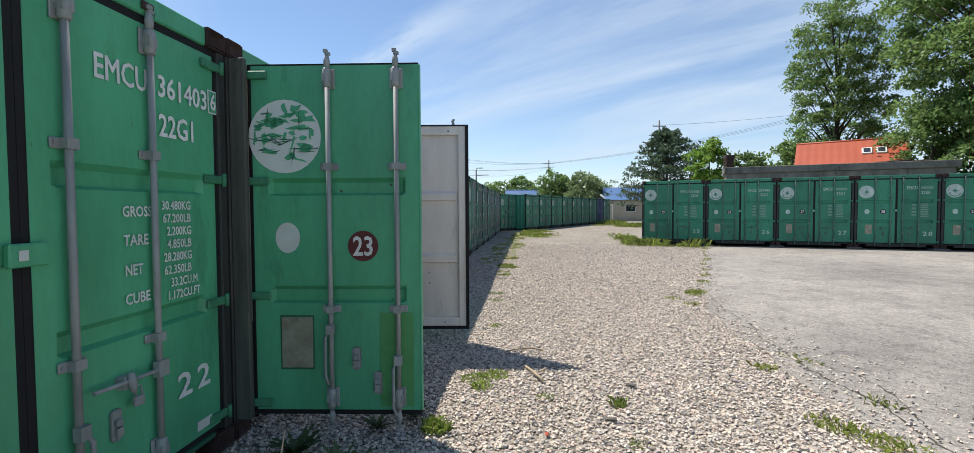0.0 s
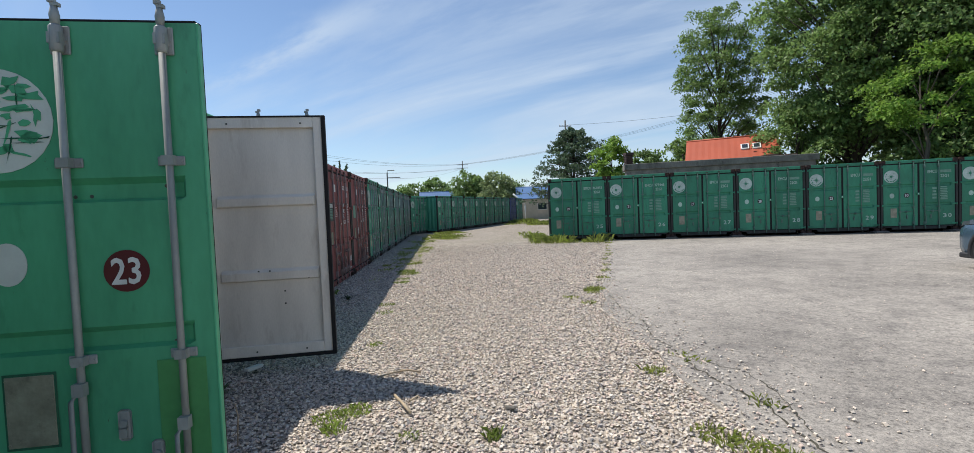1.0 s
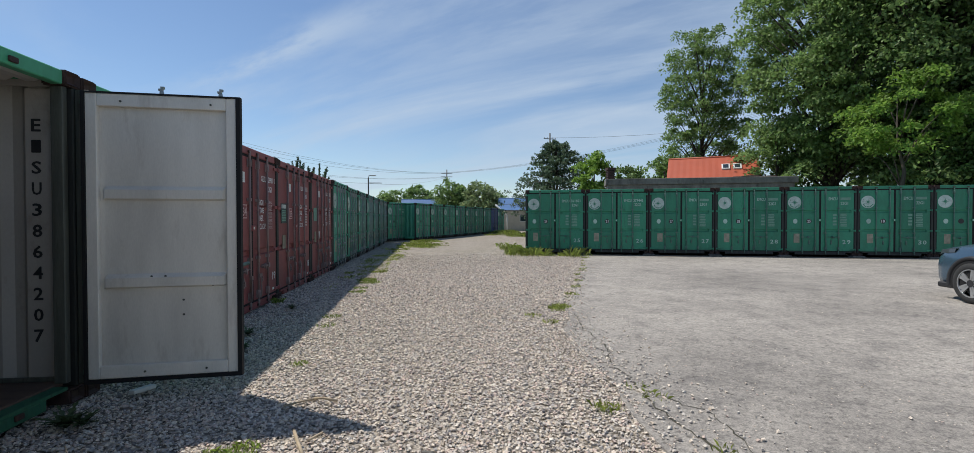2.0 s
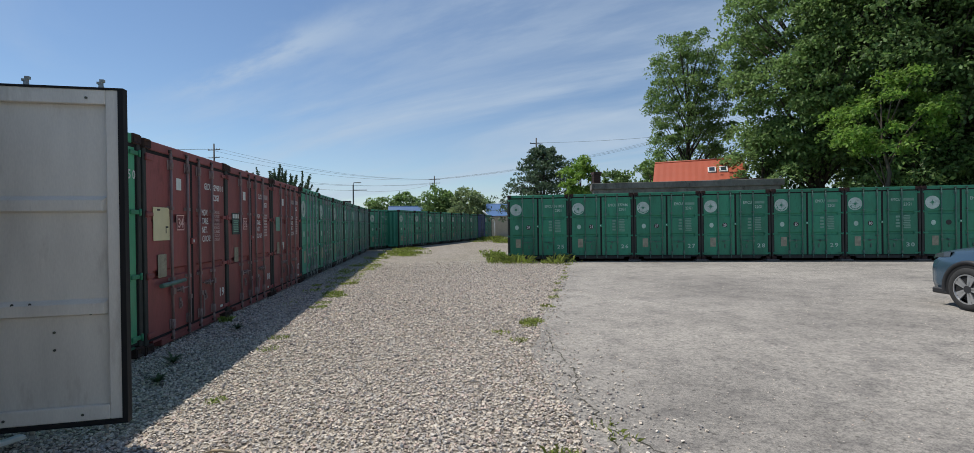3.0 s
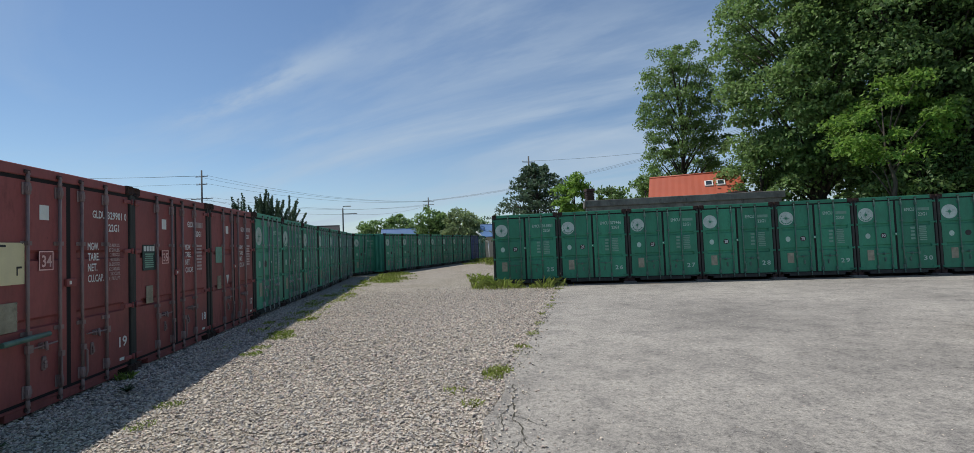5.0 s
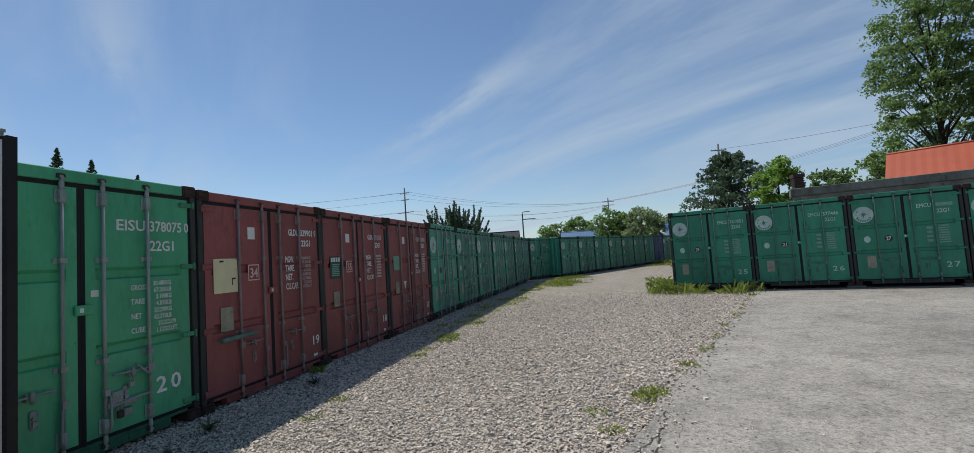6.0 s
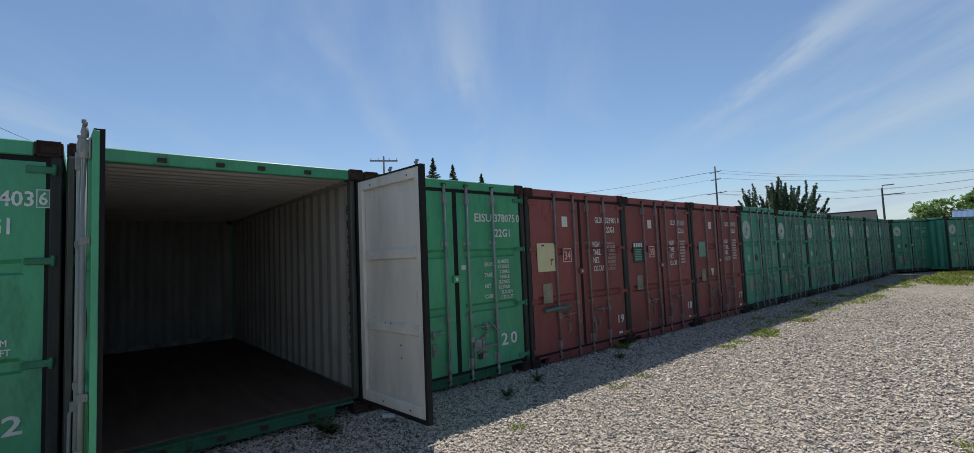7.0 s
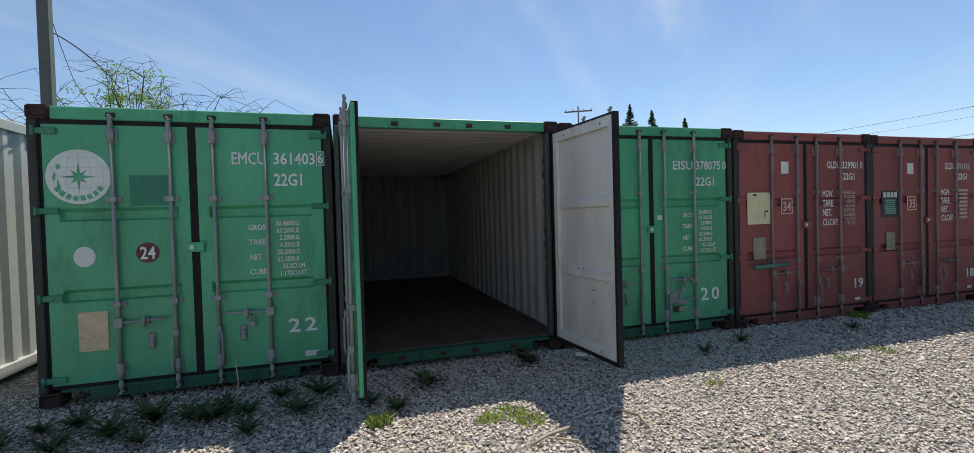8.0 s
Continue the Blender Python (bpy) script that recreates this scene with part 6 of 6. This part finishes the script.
# ---- buildings ----
def gable_house(name, m, length, depth, wall, ridge, wall_mat, roof_mat, label, over=0.25, windows=(), skylights=()):
    """A house with its ridge along x: walls, two roof slopes with thickness, gables, windows, skylights."""
    h = new(name, None)
    h.matrix_world = m
    tagged(h, label, "house")
    for x0, x1, y0, y1 in ((0, length, 0, 0.2), (0, length, depth - 0.2, depth), (0, 0.2, 0.2, depth - 0.2), (length - 0.2, length, 0.2, depth - 0.2)):
        part("wall", soft_box(x0, x1, y0, y1, 0, wall, 0.01), wall_mat, h)
    for x in (0.0, length - 0.2):
        bm = bmesh.new()
        f = [bm.verts.new((x, y, z)) for y, z in ((0, wall), (depth, wall), (depth / 2, ridge - 0.05))]
        g = [bm.verts.new((x + 0.2, v.co.y, v.co.z)) for v in f]
        bm.faces.new(f)
        bm.faces.new(g)
        for k in range(3):
            bm.faces.new((f[k], f[(k + 1) % 3], g[(k + 1) % 3], g[k]))
        part("gable", bm, wall_mat, h)
    run, rise = depth / 2, ridge - wall
    slope = math.hypot(run, rise)
    drop = over * rise / run
    for q in (0, 1):
        bm = bmesh.new()
        e = (-over, wall - drop) if q == 0 else (depth + over, wall - drop)
        n = 28
        rows = []
        for k in range(n + 1):
            x = -over + (length + 2 * over) * k / n
            lift = 0.008 * (k % 2)
            rows.append([bm.verts.new(c) for c in ((x, e[0], e[1] + 0.03 + lift), (x, depth / 2, ridge + 0.03 + lift), (x, depth / 2, ridge - 0.03), (x, e[0], e[1] - 0.03))])
        for r, t in zip(rows, rows[1:]):
            for k in range(4):
                bm.faces.new((r[k], r[(k + 1) % 4], t[(k + 1) % 4], t[k]))
        bm.faces.new(rows[0])
        bm.faces.new(rows[-1][::-1])
        part("roof_slope", bm, roof_mat, h)
    bm = bmesh.new()
    tube(bm, [(-over, depth / 2, ridge + 0.03), (length + over, depth / 2, ridge + 0.03)], 0.07, 8)
    part("ridge_cap", bm, roof_mat, h)
    for x, up in skylights:
        tilt = math.degrees(math.atan2(rise, run))
        w = part("skylight", soft_box(-0.25, 0.25, -0.32, 0.32, 0.0, 0.09, 0.01), "white_trim", h, "white-framed roof window", pose(x, run * up, wall + rise * up + 0.03, tilt, 0, 0))
        part("pane", soft_box(-0.17, 0.17, -0.24, 0.24, 0.092, 0.1, 0.003), "glass", w)
    for x, z, ww, hh in windows:
        w = part("window", soft_box(x - ww / 2, x + ww / 2, -0.04, 0.05, z - hh / 2, z + hh / 2, 0.01), "white_trim", h)
        part("pane", soft_box(x - ww / 2 + 0.07, x + ww / 2 - 0.07, -0.05, -0.043, z - hh / 2 + 0.07, z + hh / 2 - 0.07, 0.002), "glass", w)
    return h


hd = math.degrees(math.atan2(-0.519, 0.855))
gable_house("house", pose(17.5, 32.47, 0, 0, 0, hd), 5.2, 4.0, 4.35, 5.8, "beige", "roof_red", "house with an orange-red metal roof and two skylights", 0.25, [(2.0, 2.2, 1.0, 1.2)], [(3.45, 0.42), (4.15, 0.42)])


def low_building():
    h = new("flat_roofed_building", None)
    h.matrix_world = pose(12.1, 30.25, 0, 0, 0, math.degrees(math.atan2(-3.2, 10.35)))
    tagged(h, "low flat-roofed building with a stained concrete parapet", "building")
    part("wall", soft_box(0, 10.8, 0, 1.6, 0, 3.62, 0.02), "old_concrete", h)
    part("parapet", soft_box(-0.12, 10.95, -0.12, 1.7, 3.62, 4.0, 0.02), "old_concrete", h)
    for k in range(5):
        part("roof_scrap", soft_box(0, 0.55, 0.2, 0.9, 4.0, 4.06 + 0.03 * (k % 3), 0.03), "casting", h, "", pose(7.4 + 0.5 * k, 0, 0, 0, 0, 4 * k - 8))
    bm = bmesh.new()
    tube(bm, [(0, 0, 0), (0, 0, 0.42)], 0.035, 8)
    tube(bm, [(0, 0, 0.42), (0, 0, 0.47)], 0.08, 8)
    part("vent_pipe", bm, "casting", h, "", pose(3.55, 0.7, 4.0))
    return h


low_building()
bm = soft_box(-0.22, 0.22, -0.22, 0.22, 0, 4.8, 0.02)
for k in range(6):
    box(bm, -0.25, 0.25, -0.25, 0.25, 4.1 + 0.12 * k, 4.16 + 0.12 * k)
box(bm, -0.28, 0.28, -0.28, 0.28, 4.8, 4.98)
tagged(part("chimney", bm, "casting", None, "", pose(13.2, 32.6, 0)), "dark weathered chimney stack", "chimney")
gable_house("house", pose(-3.1, 72.5, 0, 0, 0, 2), 5.4, 5.0, 3.0, 4.5, "white_wall", "roof_blue", "small pale house with a blue roof", 0.3, [(2.0, 1.5, 1.0, 1.0)])
gable_house("house", pose(-9.9, 46.8, 0, 0, 0, 8), 4.6, 4.4, 2.9, 3.95, "beige", "roof_grey", "low house with a dark roof behind the container row", 0.3)
gable_house("warehouse", pose(9.7, 60.2, 0, 0, 0, -9), 14, 6, 2.75, 4.2, "beige", "roof_blue", "beige shed with a bright blue metal roof", 0.3, [(3, 1.6, 1.2, 0.9), (7, 1.6, 1.2, 0.9)])
gable_house("warehouse", pose(2.5, 84.0, 0, 0, 0, -4), 12, 6, 3.0, 4.6, "white_wall", "roof_blue", "distant shed with a blue metal roof", 0.3)
bm = bmesh.new()
tube(bm, [(8.6, 57.0, 3.2), (10.0, 57.0, 1.9)], 0.1, 8)
tube(bm, [(10.0, 57.0, 0), (10.0, 57.0, 1.95)], 0.06, 8)
tagged(part("barrier_boom", bm, "white_trim"), "white slanting boom at the end of the lane", "barrier")


# ---- poles and cables ----
def utility_pole(x, y, h, arms, label, turn=0.0, thick=0.15):
    p = new("utility_pole", None)
    p.matrix_world = pose(x, y, 0, 0, 0, turn)
    tagged(p, label, "pole")
    bm = bmesh.new()
    tube(bm, [(0, 0, 0), (0, 0, h)], [thick, thick * 0.6], 9)
    part("mast", bm, "pole", p)
    for z, half in arms:
        part("crossarm", soft_box(-half, half, -0.04, 0.04, z - 0.04, z + 0.04, 0.01), "pole", p)
        for q in (-0.92, -0.4, 0.4, 0.92):
            bm = bmesh.new()
            tube(bm, [(q * half, 0, z + 0.04), (q * half, 0, z + 0.1), (q * half, 0, z + 0.2)], [0.016, 0.032, 0.022], 7)
            part("insulator", bm, "white_trim", p)
    return p


utility_pole(-24.7, 66.6, 12.4, ((11.6, 0.9), (10.6, 0.8), (8.8, 1.6)), "tall concrete utility pole with three crossarms", -20)
utility_pole(3.9, 87.5, 10.5, ((9.8, 1.0), (9.2, 1.0)), "distant utility pole with two crossarms", 0)
utility_pole(-23.4, 17.3, 8.2, ((7.9, 0.85),), "utility pole with one crossarm behind the open container", 62, 0.085)
utility_pole(13.55, 50.5, 10.6, ((10.0, 0.7),), "utility pole beside the conifer", 10, 0.13)
lamp = new("street_lamp", None)
lamp.location = (-6.1, 56.6, 0)
tagged(lamp, "grey street lamp with a short arm", "street lamp")
bm = bmesh.new()
tube(bm, [(0, 0, 0), (0, 0, 6.2), (0.05, 0, 6.45), (0.35, 0, 6.5)], [0.1, 0.07, 0.05, 0.04], 8)
part("mast", bm, "pole", lamp)
part("lamp_head", soft_box(0.3, 0.85, -0.1, 0.1, 6.43, 6.53, 0.02), "rod", lamp)
part("crossarm", soft_box(0.0, 1.5, -0.04, 0.04, 5.6, 5.68, 0.01), "pole", lamp)


def cable(a, b, sag, r, label):
    bm = bmesh.new()
    a, b = Vector(a), Vector(b)
    pts = [a.lerp(b, k / 14) - Vector((0, 0, 4 * sag * (k / 14) * (1 - k / 14))) for k in range(15)]
    tube(bm, pts, r, 5)
    tagged(part("cable", bm, "wire"), label, "cable", "overhead cables")


for dz, q in ((11.7, -0.8), (11.7, 0.8), (10.7, 0.7), (8.9, 1.4), (8.9, -1.4)):
    cable((-24.7 + q, 66.6, dz), (3.9 + q * 0.6, 87.5, 9.9 if dz > 10 else 9.2), 1.1, 0.013, "thin black overhead cable between utility poles")
    cable((-24.7 + q, 66.6, dz), (-90 + q, 40, dz + 0.5), 1.6, 0.013, "thin black overhead cable between utility poles")
for q in (-0.8, 0.0, 0.8):
    cable((3.9 + q, 87.5, 9.9), (48 + q, 62, 16.5), 1.4, 0.013, "thin black overhead cable running to the wood")
cable((13.55, 50.5, 10.1), (45, 45, 13), 0.8, 0.012, "thin black overhead cable running to the wood")
cable((-6.1, 56.6, 5.6), (3.9, 87.5, 9.2), 0.6, 0.012, "thin black overhead cable from the street lamp")
cable((-6.1, 56.6, 5.6), (-24.7, 66.6, 8.9), 0.6, 0.012, "thin black overhead cable from the street lamp")
# the thicker strand is a twig arching to the bush, drawn as a cable
cable((-2.97, 0.32, 3.62), (-5.27, 0.04, 3.65), -0.08, 0.008, "thin black strand, of a twig and a wire, at the steel post")
cable((-2.97, 0.32, 3.85), (-5.08, -0.4, 3.6), 0.03, 0.004, "thin black strand, of a twig and a wire, at the steel post")


# ---- distant hills ----
def hills():
    bm = bmesh.new()
    prev = None
    for k in range(90):
        a = radians(-75 + 110 * k / 89)
        h = 46 + 26 * noise.noise((k * 0.09, 3.1, 0)) + 7 * noise.noise((k * 0.5, 1.0, 0))
        if a > radians(-2):
            h *= 0.7
        d = Vector((math.sin(a), math.cos(a), 0))
        now = (bm.verts.new(d * 1500), bm.verts.new(d * 1750 + Vector((0, 0, h))))
        if prev:
            bm.faces.new((prev[0], now[0], now[1], prev[1]))
        prev = now
    tagged(part("backdrop", bm, "hill"), "hazy blue hills on the horizon", "hill", kind="structure")


hills()


# ---- parked car ----
def make_car():
    car = new("car", None)
    car.matrix_world = pose(10.1, 8.32, 0.018, 0, 0, -101) @ pose(0, 0.83, 0)
    tagged(car, "blue-grey compact sport utility car parked on the concrete", "car")
    # stations along the length from the front axle: x, half width, sill, belt, narrowing towards the belt
    st = ((-0.93, 0.52, 0.42, 0.62), (-0.9, 0.66, 0.30, 0.74), (-0.8, 0.78, 0.24, 0.86), (-0.62, 0.86, 0.22, 0.95), (-0.3, 0.9, 0.22, 1.01), (0.2, 0.91, 0.22, 1.05), (0.55, 0.91, 0.22, 1.09),
          (1.2, 0.91, 0.22, 1.08), (2.2, 0.91, 0.22, 1.08), (2.9, 0.9, 0.24, 1.1), (3.25, 0.86, 0.3, 1.08), (3.42, 0.76, 0.38, 1.0))
    bm = bmesh.new()
    rings = []
    for x, w, lo, hi in st:
        sec = [(0.0, lo), (0.82, lo), (0.95, lo + 0.05), (0.99, lo + 0.25 * (hi - lo)), (1.0, lo + 0.6 * (hi - lo)), (0.97, lo + 0.8 * (hi - lo)), (0.86, lo + 0.95 * (hi - lo)), (0.6, hi), (0.0, hi + 0.02)]
        full = [(u * w, z) for u, z in sec] + [(-u * w, z) for u, z in sec[-2:0:-1]]
        rings.append([bm.verts.new((x, y, z)) for y, z in full])
    n = len(rings[0])
    for r, q in zip(rings, rings[1:]):
        for k in range(n):
            bm.faces.new((r[k], r[(k + 1) % n], q[(k + 1) % n], q[k])).smooth = True
    bm.faces.new(rings[0])
    bm.faces.new(rings[-1][::-1])
    body = part("body", bm, "car", car)
    bm = bmesh.new()
    rings = []
    for x, w, hi in ((0.6, 0.7, 1.1), (1.25, 0.66, 1.52), (1.7, 0.64, 1.6), (2.5, 0.63, 1.58), (3.0, 0.62, 1.46), (3.32, 0.66, 1.12)):
        rings.append([bm.verts.new((x, y, z)) for y, z in ((0.84, 1.04), (w + 0.02, max(hi - 0.1, 1.06)), (w - 0.12, hi), (-w + 0.12, hi), (-w - 0.02, max(hi - 0.1, 1.06)), (-0.84, 1.04))])
    for r, q in zip(rings, rings[1:]):
        for k in range(5):
            bm.faces.new((r[k], r[k + 1], q[k + 1], q[k])).smooth = True
    part("cabin_glass", bm, "glass", car, "dark tinted windows")
    part("roof", soft_box(1.3, 2.95, -0.52, 0.52, 1.585, 1.625, 0.015), "car", car)
    for s in (-1, 1):
        part("bumper_trim", soft_box(-0.74, -0.4, s * 0.82 - 0.03, s * 0.82 + 0.03, 0.2, 0.3, 0.02), "plastic", car)
        part("sill_trim", soft_box(0.42, 2.15, s * 0.89 - 0.035, s * 0.89 + 0.035, 0.2, 0.36, 0.02), "plastic", car)
        bm = bmesh.new()
        prof = ((-0.88, 0.60, 0.79), (-0.84, 0.70, 0.82), (-0.7, 0.79, 0.85), (-0.5, 0.845, 0.875), (-0.36, 0.86, 0.885))
        a = [bm.verts.new((x, s * (y + 0.012), z - 0.04)) for x, y, z in prof]
        b2 = [bm.verts.new((x, s * (y - 0.005), z + 0.035)) for x, y, z in prof]
        c2 = [bm.verts.new((x, s * (y - 0.06), z + 0.045)) for x, y, z in prof]
        for k in range(4):
            bm.faces.new((a[k], a[k + 1], b2[k + 1], b2[k]))
            bm.faces.new((b2[k], b2[k + 1], c2[k + 1], c2[k]))
        part("headlight", bm, "lamp_glass", car, "clear wrap-round headlight")
        part("mirror", soft_box(0.72, 0.9, s * 0.98 - 0.08, s * 0.98 + 0.08, 1.06, 1.2, 0.03), "car", car)
        for x in (0.0, 2.6):
            bm = bmesh.new()
            seg = 26
            prev = None
            for k in range(seg + 1):
                t = radians(-12) + radians(204) * k / seg
                now = [bm.verts.new((x + r * math.cos(t), s * y, 0.345 + r * math.sin(t))) for r, y in ((0.40, 0.80), (0.40, 0.925), (0.45, 0.932), (0.465, 0.88))]
                if prev:
                    for i in range(3):
                        bm.faces.new((prev[i], prev[i + 1], now[i + 1], now[i])).smooth = True
                prev = now
            part("arch_trim", bm, "plastic", car)
            # flat black disc on the body side, drawn for the shade inside the arch
            bm = bmesh.new()
            ring = [bm.verts.new((x + 0.40 * math.cos(2 * math.pi * k / 26), s * 0.914, max(0.225, 0.345 + 0.40 * math.sin(2 * math.pi * k / 26)))) for k in range(26)]
            bm.faces.new(ring)
            part("wheel_well", bm, "rubber", car)
            wheel = new("wheel", None)
            wheel.parent = car
            wheel.matrix_local = pose(x, s * 0.83, 0.345)
            bm = bmesh.new()
            prof = ((0.235, 0.1), (0.25, 0.112), (0.325, 0.105), (0.345, 0.08), (0.345, -0.08), (0.325, -0.105), (0.235, -0.1))
            rg = [[bm.verts.new((r * math.cos(2 * math.pi * k / 36), s * y, r * math.sin(2 * math.pi * k / 36))) for r, y in prof] for k in range(36)]
            for k in range(36):
                for i in range(len(prof) - 1):
                    bm.faces.new((rg[k][i], rg[k][i + 1], rg[(k + 1) % 36][i + 1], rg[(k + 1) % 36][i])).smooth = True
            part("tyre", bm, "tyre", wheel)
            bm = bmesh.new()
            for k in range(5):
                for d in (-0.16, 0.16):
                    t = 2 * math.pi * k / 5 + d
                    u, v = Vector((math.cos(t), 0, math.sin(t))), Vector((-math.sin(t), 0, math.cos(t)))
                    q = [u * 0.05 + v * 0.022, u * 0.235 + v * 0.03, u * 0.235 - v * 0.03, u * 0.05 - v * 0.022]
                    f = [bm.verts.new(p + Vector((0, s * 0.1, 0))) for p in q]
                    g = [bm.verts.new(p + Vector((0, s * 0.07, 0))) for p in q]
                    bm.faces.new(f)
                    for i in range(4):
                        bm.faces.new((f[i], f[(i + 1) % 4], g[(i + 1) % 4], g[i]))
            rg = [[bm.verts.new((r * math.cos(2 * math.pi * k / 30), s * y, r * math.sin(2 * math.pi * k / 30))) for r, y in ((0.222, 0.09), (0.225, 0.108), (0.24, 0.108), (0.24, 0.06))] for k in range(30)]
            for k in range(30):
                for i in range(3):
                    bm.faces.new((rg[k][i], rg[k][i + 1], rg[(k + 1) % 30][i + 1], rg[(k + 1) % 30][i]))
            part("rim", bm, "alloy", wheel, "silver five-spoke alloy rim")
            part("brake_disc", disc(0, 0, 0.2, 0.2, s * 0.05, 0.01), "plastic", wheel)
            bm = bmesh.new()
            tube(bm, [(0, s * 0.06, 0), (0, s * 0.106, 0)], 0.06, 14)
            part("hub_cap", bm, "plastic", wheel)
    bm = bmesh.new()
    for k in range(5):
        box(bm, -0.945, -0.9, -0.48, 0.48, 0.46 + 0.05 * k, 0.485 + 0.05 * k)
    part("grille", bm, "plastic", car)
    return car


make_car()


def padlock(x, y, z):
    bm = soft_box(-0.012, 0.012, -0.028, 0.028, -0.05, 0.0, 0.006)
    tube(bm, [(0, -0.018, -0.004), (0, -0.018, 0.03), (0, -0.008, 0.045), (0, 0.008, 0.045), (0, 0.018, 0.03), (0, 0.018, -0.004)], 0.005, 6)
    tagged(part("padlock", bm, "rod", None, "", pose(x, y, z)), "steel padlock hanging on a container door handle", "padlock", "padlocks")


padlock(-1.835, 7.2, 0.62)
padlock(-1.835, 2.33, 0.64)
padlock(-1.835, 7.0, 0.48)
